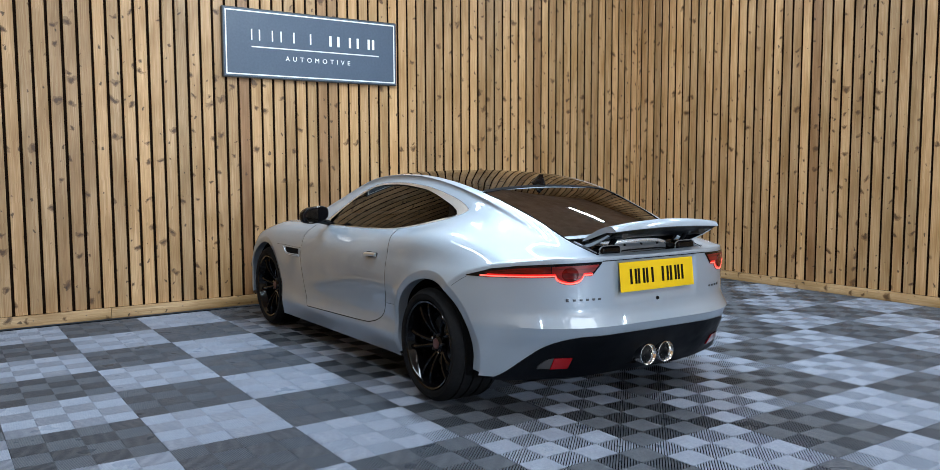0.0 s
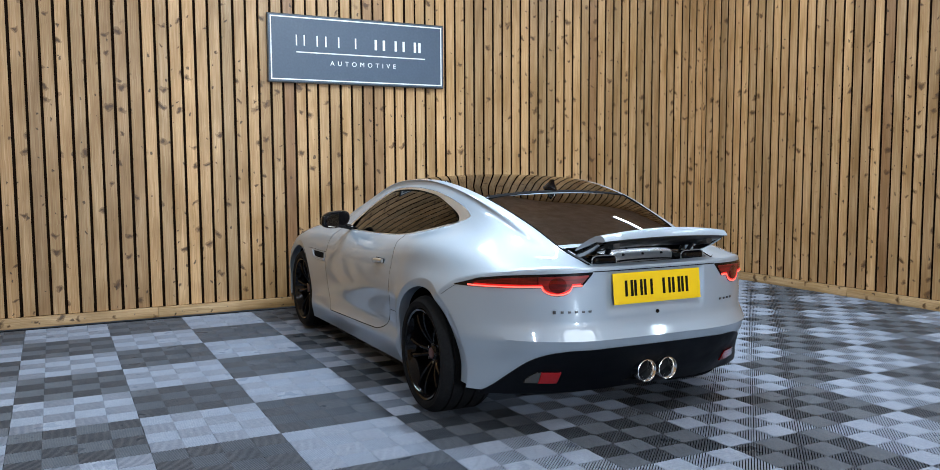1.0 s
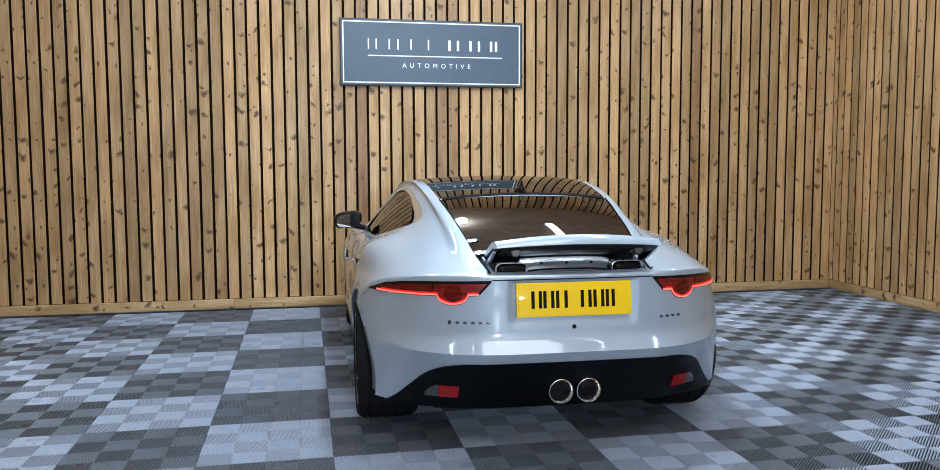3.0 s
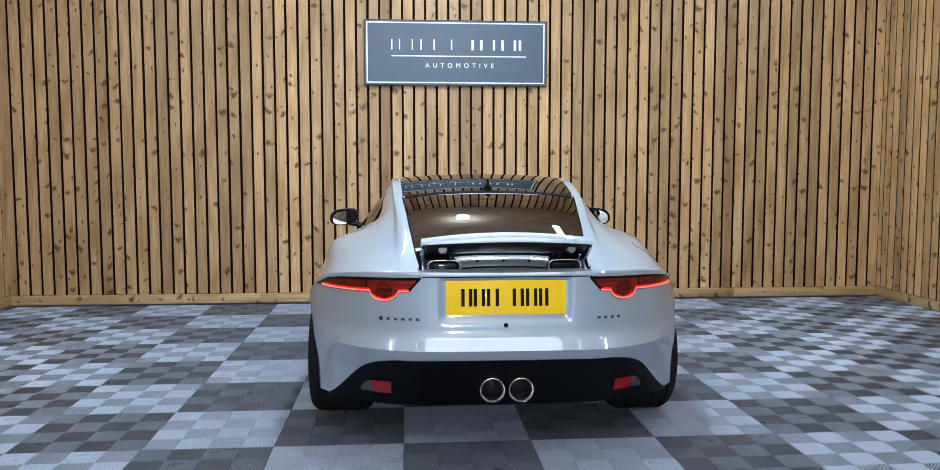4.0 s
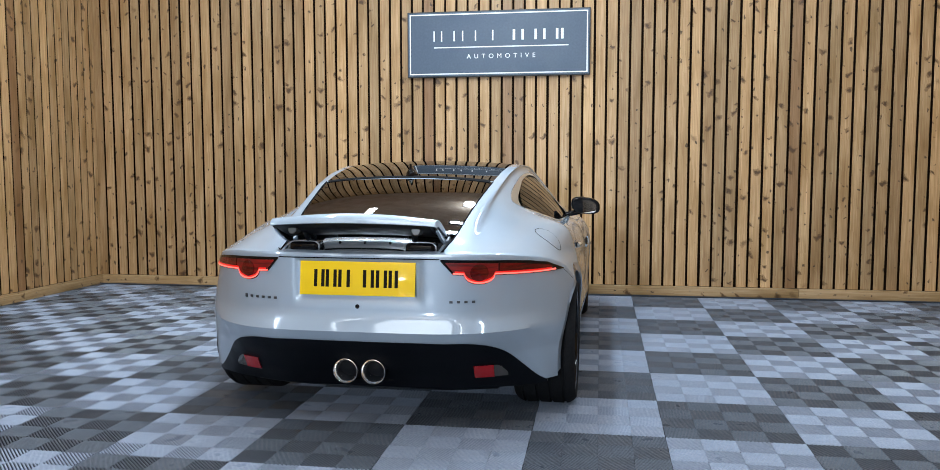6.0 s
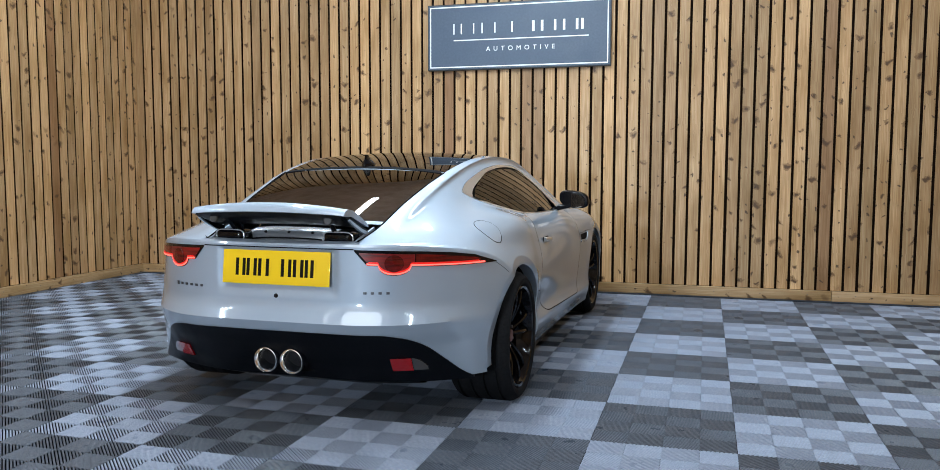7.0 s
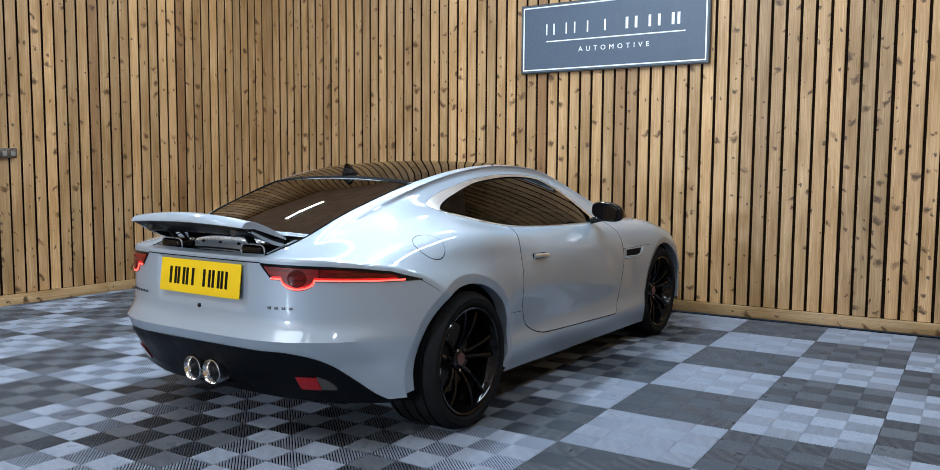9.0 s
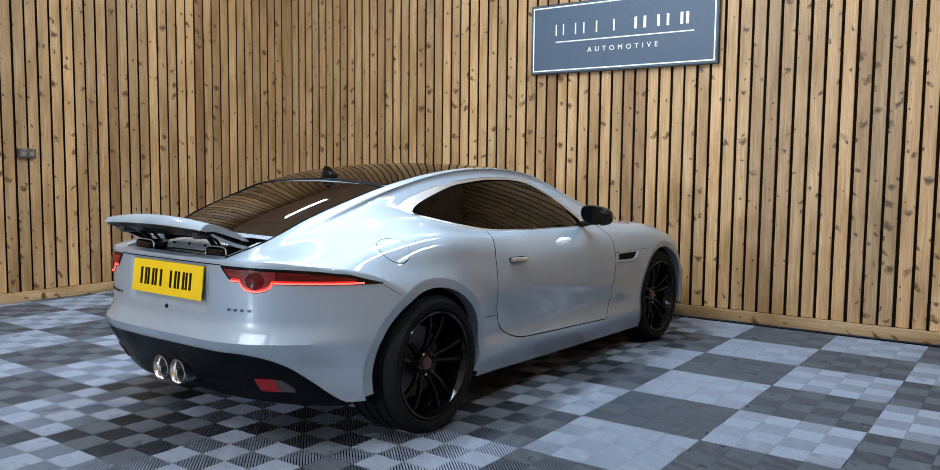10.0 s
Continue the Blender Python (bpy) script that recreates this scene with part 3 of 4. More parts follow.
def rounded(points, steps=8):
    """A closed outline through points; a point given with a third value stays a corner."""
    out, n = [], len(points)
    for i in range(n):
        a, b, c, d = points[(i - 1) % n], points[i], points[(i + 1) % n], points[(i + 2) % n]
        if len(b) > 2:
            a = (2 * b[0] - c[0], 2 * b[1] - c[1])
        if len(c) > 2:
            d = (2 * c[0] - b[0], 2 * c[1] - b[1])
        a, b, c, d = (np.array(v[:2], float) for v in (a, b, c, d))
        for k in range(steps):
            t = k / steps
            out.append(0.5 * (2 * b + (c - a) * t + (2 * a - 5 * b + 4 * c - d) * t * t + (3 * b - a - 3 * c + d) * t ** 3))
    return np.array(out)


WINDOW = rounded([(0.975, 1.028, 0), (1.055, 1.066), (1.169, 1.104), (1.294, 1.139), (1.424, 1.163), (1.70, 1.184), (1.956, 1.177), (2.095, 1.152), (2.229, 1.092), (2.323, 1.034), (2.46, 0.920, 0), (2.415, 0.895, 0), (1.95, 0.904), (1.60, 0.916), (1.406, 0.931), (1.253, 0.957), (1.129, 0.986)])
TRIM = rounded([(0.905, 1.050, 0), (1.015, 1.096), (1.153, 1.133), (1.294, 1.162), (1.447, 1.183), (1.70, 1.198), (1.970, 1.190), (2.110, 1.163), (2.253, 1.100), (2.39, 1.005), (2.505, 0.915, 0), (2.435, 0.889, 0), (1.95, 0.899), (1.60, 0.911), (1.40, 0.925), (1.234, 0.949), (1.112, 0.978), (1.00, 1.008)])
DOOR = rounded([(1.395, 0.93, 0), (1.345, 0.835), (1.318, 0.74), (1.300, 0.62), (1.315, 0.50), (1.375, 0.405), (1.50, 0.348), (1.70, 0.328), (2.56, 0.292, 0), (2.62, 0.40), (2.655, 0.52), (2.685, 0.66), (2.69, 0.80), (2.60, 0.905, 0)])
REAR_AXLE, FRONT_AXLE, WHEEL_Z = 0.782, 3.450, 0.344


def arch(yc, ry, rz):
    return lambda y, z: (math.hypot((y - yc) / ry, (z - WHEEL_Z) / rz) - 1) * rz


LIP = 1.095
REAR_ARCH, FRONT_ARCH = arch(REAR_AXLE, LIP * 0.374, LIP * 0.360), arch(FRONT_AXLE, LIP * 0.366, LIP * 0.356)


def smooth_sheet(me, axis, terms, shift, given=None):
    """Replaces one coordinate of a curved pane by a smooth function of the other two."""
    co = np.zeros(len(me.vertices) * 3)
    me.vertices.foreach_get("co", co)
    co = co.reshape(-1, 3)
    basis = np.array([terms(*p) for p in co])
    fixed = np.zeros(len(co)) if given is None else np.array([given(*p) for p in co])
    co[:, axis] = basis @ np.linalg.lstsq(basis, co[:, axis] - fixed, rcond=None)[0] + fixed + shift
    me.vertices.foreach_set("co", co.ravel())
    me.update()


def even_normals(me):
    """Shades a side panel along one smooth sheet x(y, z) fitted through it."""
    co = np.zeros(len(me.vertices) * 3)
    me.vertices.foreach_get("co", co)
    co = co.reshape(-1, 3)
    yc, zc = co[:, 1].mean(), co[:, 2].mean()
    y, z = co[:, 1] - yc, co[:, 2] - zc
    powers = [(a, b) for a in range(5) for b in range(8) if a + b < 9]
    fit = np.linalg.lstsq(np.stack([y ** a * z ** b for a, b in powers], 1), co[:, 0], rcond=None)[0]
    dy = sum(k * a * y ** max(a - 1, 0) * z ** b for k, (a, b) in zip(fit, powers) if a)
    dz = sum(k * b * y ** a * z ** max(b - 1, 0) for k, (a, b) in zip(fit, powers) if b)
    n = np.stack([np.ones(len(y)), -dy, -dz], 1)
    n /= np.linalg.norm(n, axis=1)[:, None]
    me.normals_split_custom_set_from_vertices([tuple(map(float, v)) for v in n])


def car():
    root = empty("car", pose(0.006, 0, 0, 0, 0, -0.95), "silver two-door sports coupe with raised spoiler facing the wall", "car")
    sh = Shell()
    n1 = SEG
    grid = []
    for y in STATIONS:
        r = ring(y)
        grid.append([sh.point(x + flare(x, deform(x, y, z), z), deform(x, y, z), z) for x, z in r])
    last = len(grid[0]) - 1
    panels = {"body": [], "rear": [], "roof": [], "screen": []}
    for i, (y0, y1) in enumerate(zip(STATIONS, STATIONS[1:])):
        for k in range(last):
            f = [grid[i][k], grid[i + 1][k], grid[i + 1][k + 1], grid[i][k + 1]]
            m = (y0 + y1) / 2
            if k < n1 and 0.04 < m < 0.24:
                continue
            where = "body"
            if k < n1 and 0.27 < m < 0.92:
                where = "rear"
            elif k < n1 and 0.945 < m < 2.10:
                where = "roof"
            elif k < n1 and 2.16 < m < 2.93:
                where = "screen"
            panels[where].append(f)
    # the tail's face, rows across from the middle to the edge, with a small rolled edge
    r0 = ring(0.02)
    rows = [[g_ for g_ in grid[0]]]
    for y, inset in ((0.006, 0.005), (0.0, 0.016)):
        x, z = r0[:, 0] * (1 - inset / 0.95), 0.5 + (r0[:, 1] - 0.5) * (1 - inset / 0.34)
        rows.append([sh.point(a + flare(a, deform(a, y, b), b), deform(a, y, b), b) for a, b in zip(x, z)])
    for a, b in zip(rows, rows[1:]):
        panels["body"] += [[a[k], b[k], b[k + 1], a[k + 1]] for k in range(last)]
    flat_edge, cols = list(zip(x, z)), 64
    before = None
    for k in range(last + 1):
        ex, ez = flat_edge[k]
        row = []
        for c in range(cols + 1):
            x = ex * c / cols
            y = bow(x) + tail_slope(ez, x) + recess(x, ez)
            row.append(rows[-1][k] if c == cols else sh.point(x + flare(x, y, ez), y, ez))
        if before:
            panels["body"] += [[before[c], before[c + 1], row[c + 1], row[c]] for c in range(cols)]
        before = row
    # the nose, closed the same way
    before, tip = None, [sh.p[i] for i in grid[-1]]
    for k in range(last + 1):
        ex, ey, ez = tip[k]
        row = []
        for c in range(13):
            x = ex * c / 12
            row.append(grid[-1][k] if c == 12 else sh.point(x, float(deform(x, NOSE, ez)) + 0.02 * math.cos(math.pi / 2 * c / 12), ez))
        if before:
            panels["body"] += [[before[c], row[c], row[c + 1], before[c + 1]] for c in range(12)]
        before = row

    def field(fun, gap=0.0):
        cache = {}

        def f(i):
            if i not in cache:
                x, y, z = sh.p[i]
                cache[i] = fun(y, z) - gap if x > 0.45 and 0.3 < y < 4.2 else 1.0
            return cache[i]
        return f

    skin = panels["body"]
    whole = list(skin)
    for tag, fun in (("ra", REAR_ARCH), ("fa", FRONT_ARCH)):
        skin = sh.clip(skin, field(fun), 1, tag)
    trim_f = lambda y, z: shape_distance(TRIM, y, z)
    win_f = lambda y, z: shape_distance(WINDOW, y, z)
    door_f = lambda y, z: shape_distance(DOOR, y, z)
    trim = sh.clip(skin, field(trim_f), -1, "t0")
    skin = sh.clip(skin, field(trim_f, 0.001), 1, "t1")
    glass = sh.clip(trim, field(win_f), -1, "w0")
    trim = sh.clip(trim, field(win_f, 0.001), 1, "w1")
    door = sh.clip(skin, field(door_f, -0.0028), -1, "d0")
    skin = sh.clip(skin, field(door_f, 0.0028), 1, "d1")
    flap_at = Vector((0.811, 0.637, 0.884))
    flap = sh.clip(skin, lambda i: (Vector(sh.p[i]) - flap_at).length - 0.081, -1, "f0")

    body = part("body", sh.mesh("body", skin, PAINT), root, "silver metallic painted shell")
    screen = part("rear_window", sh.mesh("rear_window", panels["rear"], REAR_GLASS), root, "dark tinted rear screen")
    smooth_sheet(screen.data, 2, lambda x, y, z: (1, y, y * y, y ** 3, x * x, x * x * y, x * x * y * y, x ** 4), -0.001)
    part("roof_panel", sh.mesh("roof_panel", panels["roof"], PRIVACY), root, "gloss black glass roof")
    part("windscreen", sh.mesh("windscreen", panels["screen"], GLASS), root, "tinted windscreen")

    def sided(name, faces, mat, label="", right_only=False):
        me = sh.mesh(name, faces, mat, both=False)
        a = part(name, me, root, label)
        b = part(name, me, root, label)
        b.matrix_basis = Matrix.Diagonal((-1, 1, 1, 1))
        return a, b

    a, b = sided("side_window", glass, GLASS, "dark tinted side glass")
    smooth_sheet(a.data, 0, lambda x, y, z: (1, y, z, y * y, y * z), -0.003, lambda x, y, z: -0.42 * (z - 1.04) ** 2)
    sided("window_trim", trim, BRUSHED, "bright metal window surround")
    doors = sided("door", door, PAINT, "silver door panel")
    even_normals(doors[0].data)
    me = sh.mesh("fuel_flap", flap, PAINT, both=False)
    me.transform(Matrix.Translation((0.0007, -0.0003, 0.0009)))
    part("fuel_flap", me, root, "round silver filler flap")

    # rays on to the finished side, for what sits on it
    from_side = [tuple(v) for v in sh.p]
    from mathutils.bvhtree import BVHTree
    tree = BVHTree.FromPolygons(from_side, [tuple(f) for f in skin + door + trim + glass + panels["roof"] + panels["rear"] + panels["screen"]])

    uncut = BVHTree.FromPolygons(list(from_side), [tuple(f) for f in whole])

    def uncut_side(y, z, deep):
        hit, n, _, _ = uncut.ray_cast(Vector((2, y, z)), Vector((-1, 0, 0)))
        return hit - deep * (n if n.x > 0 else -n)

    def side(y, z, out=0.0):
        hit, n, _, _ = tree.ray_cast(Vector((2, y, z)), Vector((-1, 0, 0)))
        if hit is None:
            return Vector((0.92 + out, y, z))
        if n.x < 0:
            n = -n
        return hit + out * n

    def mirrored(name, me, label="", parent=None):
        a = part(name, me, parent or root, label)
        b = part(name, me, parent or root, label)
        b.matrix_basis = Matrix.Diagonal((-1, 1, 1, 1))
        return a, b

    # lining behind the shut lines, floor pan and wheel wells
    part("floor_pan", box_mesh("floor_pan", (1.66, 1.95, 0.12), LINER, 0.02, (0, 2.12, 0.225)), root, "dark underside")
    part("rear_pan", box_mesh("rear_pan", (1.16, 0.92, 0.18), LINER, 0.03, (0, 0.75, 0.285)), root)
    part("front_pan", box_mesh("front_pan", (1.16, 1.15, 0.14), LINER, 0.03, (0, 3.60, 0.30)), root)
    for yc in (REAR_AXLE, FRONT_AXLE):
        pts, faces, steps, edge = [], [], 28, 0.80
        for k in range(steps + 1):
            a = math.radians(-12 + 204 * k / steps)
            y, z = yc + 0.398 * math.cos(a), WHEEL_Z + 0.380 * math.sin(a)
            hit = uncut.ray_cast(Vector((2, y, z)), Vector((-1, 0, 0)))[0]
            edge = edge if hit is None else min(hit.x - 0.030, 0.90)
            pts += [(0.55, y, z), (edge, y, z)]
        for k in range(steps):
            faces.append((2 * k, 2 * k + 1, 2 * k + 3, 2 * k + 2))
        faces.append(tuple(2 * k for k in range(steps + 1)))
        mirrored("wheel_well", mesh_from("wheel_well", pts, faces, LINER, True, 40))
    # rolled lips round the arches
    for yc, ry, rz, a0, a1 in ((REAR_AXLE, 0.374, 0.360, -19, 193), (FRONT_AXLE, 0.366, 0.356, -16, 206)):
        verts, faces, n = [], [], 60
        for k in range(n + 1):
            a = math.radians(a0 + (a1 - a0) * k / n)
            for s_, deep in ((LIP + 0.012, -0.0008), (LIP, -0.0006), (LIP - 0.008, 0.0012), (1.0, 0.008), (0.990, 0.012), (0.990, 0.070)):
                p = uncut_side(yc + ry * s_ * math.cos(a), WHEEL_Z + rz * s_ * math.sin(a), min(deep, 0.012))
                verts.append(p - Vector((max(deep - 0.012, 0), 0, 0)))
        for k in range(n):
            for c in range(5):
                faces.append((6 * k + c, 6 * k + c + 1, 6 * k + c + 7, 6 * k + c + 6))
        mirrored("arch_lip", mesh_from("arch_lip", verts, faces, PAINT, True, 50))

    # black lower tail
    def patch(name, outline_x, low, high, mat, out, cols_=60, rows_=14, rim=0.014, sharp=40):
        """A panel laid on the tail between two edge curves over x, with its rim turned in."""
        verts, faces = [], []
        for c in range(cols_ + 1):
            x = outline_x[0] + (outline_x[1] - outline_x[0]) * c / cols_
            lo, hi = low(x), max(high(x), low(x) + 0.0005)
            for r in range(rows_ + 1):
                t = r / rows_
                verts.append(tail(x, lo + (hi - lo) * t, out))
        w = rows_ + 1
        for c in range(cols_):
            for r in range(rows_):
                faces.append((c * w + r, c * w + r + 1, (c + 1) * w + r + 1, (c + 1) * w + r))
        border = [c * w for c in range(cols_ + 1)] + [cols_ * w + r for r in range(1, w)] + [c * w + rows_ for c in range(cols_ - 1, -1, -1)] + [r for r in range(rows_ - 1, 0, -1)]
        base = len(verts)
        verts += [verts[b] + Vector((0, rim, 0)) for b in border]
        n = len(border)
        for k in range(n):
            faces.append((border[k], border[(k + 1) % n], base + (k + 1) % n, base + k))
        return mesh_from(name, verts, faces, mat, True, sharp)

    top_edge = curve((0, 0.462), (0.40, 0.460), (0.53, 0.455), (0.60, 0.437), (0.66, 0.400), (0.72, 0.330), (0.775, 0.255), (0.80, 0.230))
    under_edge = curve((0, 0.222), (0.57, 0.222), (0.70, 0.224), (0.80, 0.224))
    diffuser = part("diffuser", patch("diffuser", (-0.795, 0.795), lambda x: float(under_edge(abs(x))), lambda x: float(top_edge(abs(x))), SATIN_BLACK, 0.006, 96, 16, 0.02), root, "satin black lower rear valance")
    verts, faces = [], []
    for c in range(25):
        x = -0.60 + 1.20 * c / 24
        p = tail(x, 0.224, 0.006)
        verts += [p, p + Vector((0, 0.10, -0.035)), p + Vector((0, 0.5, -0.03))]
    for c in range(24):
        for r in range(2):
            faces.append((3 * c + r, 3 * c + r + 1, 3 * c + r + 4, 3 * c + r + 3))
    part("valance_underside", mesh_from("valance_underside", verts, faces, SATIN_BLACK, True, 30), root)

    # tail lights
    def bottom(x):
        bump = 0.0
        u = (x - 0.543) / 0.062
        if abs(u) < 1:
            bump = 0.040 * math.sqrt(1 - u * u) ** 0.9
        base = float(np.interp(x, [0.375, 0.432, 0.47, 0.62, 0.88], [0.826, 0.762, 0.760, 0.757, 0.749]))
        return base - bump

    def top(x):
        return float(np.interp(x, [0.375, 0.54, 0.66, 0.75, 0.82, 0.882], [0.828, 0.824, 0.819, 0.810, 0.793, 0.7495]))

    for s_ in (1, -1):
        light = part("tail_light", patch("tail_light", (0.378 * s_, 0.880 * s_), lambda x: bottom(abs(x)) - 0.002, lambda x: top(abs(x)), GLOSS_BLACK, 0.003, 90, 10), root, "dark red lit tail light cluster")
        part("outer_lens", patch("outer_lens", (0.625 * s_, 0.835 * s_), lambda x: bottom(abs(x)) + 0.012, lambda x: max(top(abs(x)) - 0.013, bottom(abs(x)) + 0.0125), TAIL_RED, 0.006, 40, 6), light, "dark red outer lens")
        part("lens", patch("lens", (0.40 * s_, 0.620 * s_), lambda x: bottom(abs(x)) + 0.012, lambda x: max(top(abs(x)) - 0.013, bottom(abs(x)) + 0.0125), TAIL_MID, 0.006, 80, 8), light, "translucent red lens")
        strip = lambda x: bottom(abs(x)) + 0.001
        part("light_bar", patch("light_bar", (0.432 * s_, 0.845 * s_), strip, lambda x: strip(x) + 0.0070, LED_RED, 0.008, 90, 3), light, "glowing red light guide")
        # dim emissive band paints the strip's spill on the lens above it
        part("guide_edge", patch("guide_edge", (0.440 * s_, 0.830 * s_), lambda x: strip(x) + 0.0070, lambda x: strip(x) + 0.0145, LENS_GLOW, 0.0075, 90, 3), light, "dim red glow painted above the light guide")
        # round inner lamp
        verts, faces, n = [], [], 32
        for k in range(n):
            a = 2 * math.pi * k / n
            for r, out in ((0.038, 0.006), (0.036, 0.010), (0.027, 0.011), (0.0, 0.0115)):
                z = 0.768 + r * math.sin(a)
                verts.append(tail(s_ * (0.543 + r * math.cos(a)), z, out))
        for k in range(n):
            q = (k + 1) % n
            for c in range(3):
                faces.append((4 * k + c, 4 * k + c + 1, 4 * q + c + 1, 4 * q + c))
        part("round_lamp", mesh_from("round_lamp", verts, faces, TAIL_RED, True, 40), light, "dark red round lamp")
        # reflectors low in the valance
        part("reflector", patch("reflector", (0.512 * s_, 0.596 * s_), lambda x: 0.288, lambda x: 0.350, REFLECT_RED, 0.014, 8, 4, 0.02), root, "red rear reflector")
        part("reverse_lens", patch("reverse_lens", (0.598 * s_, 0.655 * s_), lambda x: 0.290, lambda x: 0.350 - 0.045 * ((abs(x) - 0.598) / 0.057) ** 2, CLEAR_LENS, 0.013, 8, 4, 0.02), root, "pale clear lens")

    # twin exhaust pipes
    for x in (-0.060, 0.070):
        pipe = part("exhaust_pipe", lathe("exhaust_pipe", [(0.20, 0.036), (0.20, 0.052), (0.03, 0.054), (0.004, 0.0575), (-0.001, 0.0565), (-0.002, 0.054), (0.004, 0.0490), (0.016, 0.0435), (0.034, 0.0405), (0.16, 0.0385)], CHROME, 40, "y"), root, "polished round tailpipe", pose(x, -0.005, 0.316))
        part("inner_bore", lathe("inner_bore", [(0.135, 0.0), (0.135, 0.0375), (0.10, 0.0385)], LINER, 32, "y"), pipe, "dark cup closing the bore")
    part("exhaust_shroud", box_mesh("exhaust_shroud", (0.30, 0.10, 0.135), LINER, 0.03, (0.005, 0.13, 0.315)), root)

    # number plate with plain bars for its characters
    plate = part("number_plate", box_mesh("number_plate", (0.536, 0.006, 0.152), YELLOW, 0.002), root, "yellow rear plate", pose(0, -0.003, 0.738, -7, 0, 0))
    part("plate_backing", box_mesh("plate_backing", (0.520, 0.010, 0.140), SATIN_BLACK, 0.003), plate, "black plate backing", pose(0, 0.0085, 0))
    for x, wide, two in ((-0.176, 0.034, True), (-0.120, 0.036, True), (-0.079, 0, False), (-0.040, 0, False), (0.054, 0.036, True), (0.114, 0.036, True), (0.168, 0.028, True)):
        for q in ((-0.5, 0.5) if two else (0,)):
            part("plate_bar", box_mesh("plate_bar", (0.0150, 0.002, 0.078), PLATE_BLACK), plate, "", pose(x + q * wide, -0.0040, 0))

    # badges as plain bright bars
    for x0, n, w in ((-0.575, 6, 0.026), (0.408, 4, 0.026)):
        for k in range(n):
            x = x0 + (k + 0.5) * (0.033 if n == 6 else 0.032)
            tall = 0.026 if (n == 6 and k == 0) else 0.017
            p = tail(x, 0.640, 0.003)
            yaw = math.degrees(math.atan2(float(bow(abs(x) + 0.01) - bow(abs(x) - 0.01)) / 0.02, 1)) * (1 if x > 0 else -1)
            part("badge_bar", box_mesh("badge_bar", (w * 0.56, 0.004, tall * 0.66), BADGE, 0.001), root, "", pose(p.x, p.y, p.z, 0, 0, yaw))
    knob = tail(0, 0.612, 0.003)
    part("reversing_lens", lathe("reversing_lens", [(0.0, 0.0), (-0.004, 0.007), (0.0, 0.010), (0.008, 0.010)], GLOSS_BLACK, 20, "y"), root, "", pose(*knob))

    # spoiler bay and raised blade
    verts, faces = [], []
    for y, z in ((0.036, 0.848), (0.044, 0.832), (0.090, 0.826), (0.160, 0.832), (0.225, 0.856), (0.240, 0.880)):
        for x in (-0.388, -0.36, 0.36, 0.388):
            verts.append((x, y, z + (0.024 if abs(x) > 0.37 else 0)))
    for r in range(5):
        for c in range(3):
            faces.append((4 * r + c, 4 * r + c + 1, 4 * r + c + 5, 4 * r + c + 4))
    part("spoiler_bay", mesh_from("spoiler_bay", verts, faces, SATIN_BLACK, True, 30), root, "black well under the spoiler")
    verts, faces = [], []
    for y, z in ((0.098, 0.842), (0.104, 0.852), (0.112, 0.872), (0.122, 0.890), (0.142, 0.902), (0.190, 0.908), (0.205, 0.902)):
        for c in range(17):
            u = -1 + c / 8
            verts.append((0.198 * u + 0.02 * u * (z - 0.87) / 0.03, y + 0.020 * u * u, z - 0.010 * abs(u) ** 3))
    for r in range(6):
        for c in range(16):
            faces.append((17 * r + c, 17 * r + c + 1, 17 * r + c + 18, 17 * r + c + 17))
    part("bay_cover", mesh_from("bay_cover", verts, faces, BAY_METAL, True, 35), root, "silver pressed centre cover")
    for z, y in ((0.850, 0.094), (0.863, 0.099)):
        part("cover_groove", tube("cover_groove", [(x, y + 0.020 * (x / 0.198) ** 2, z - 0.01 * abs(x / 0.198) ** 3) for x in np.linspace(-0.190, 0.190, 15)], 0.0042, LINER, sides=6), root, "dark groove in the cover")
    for x in (-0.12, 0.0, 0.12):
        part("bay_clip", lathe("bay_clip", [(-0.004, 0.0), (-0.004, 0.005), (0.004, 0.007)], LINER, 10, "y"), root, "", pose(x, 0.118, 0.888))
    for s_ in (-1, 1):
        part("hinge_pod", box_mesh("hinge_pod", (0.134, 0.11, 0.056), GLOSS_BLACK, 0.024, (0.274 * s_, 0.105, 0.870), 4), root, "black hinge cover")
        pts = [(0.274 * s_ + 0.073 * math.copysign(abs(math.cos(a)) ** 0.55, math.cos(a)), 0.064, 0.869 + 0.0295 * math.copysign(abs(math.sin(a)) ** 0.6, math.sin(a))) for a in np.linspace(0, 2 * math.pi, 33)[:-1]]
        part("hinge_frame", tube("hinge_frame", pts, 0.0042, BAY_METAL, closed=True, sides=8), root, "grey hinge frame")
        part("bay_side", box_mesh("bay_side", (0.012, 0.20, 0.030), PAINT, 0.004), root, "", pose(0.371 * s_, 0.135, 0.872, 16, 0, -3 * s_))
    part("bay_seal", tube("bay_seal", [(-0.34, 0.052, 0.846), (-0.2, 0.048, 0.843), (0.2, 0.048, 0.843), (0.34, 0.052, 0.846)], 0.004, LINER, sides=8), root, "black rubber seal")
    spoiler = empty("spoiler", pose(0, 0, 0), "raised silver rear blade on two black struts", "")
    spoiler.parent = root
    # the blade leans nose down: a deep rear face, a crest, then a fall to the deck
    verts, faces, n = [], [], 40
    for k in range(n + 1):
        u = -1 + 2 * k / n
        low, deep = 0.993 - 0.013 * u * u, 0.040 - 0.014 * u * u
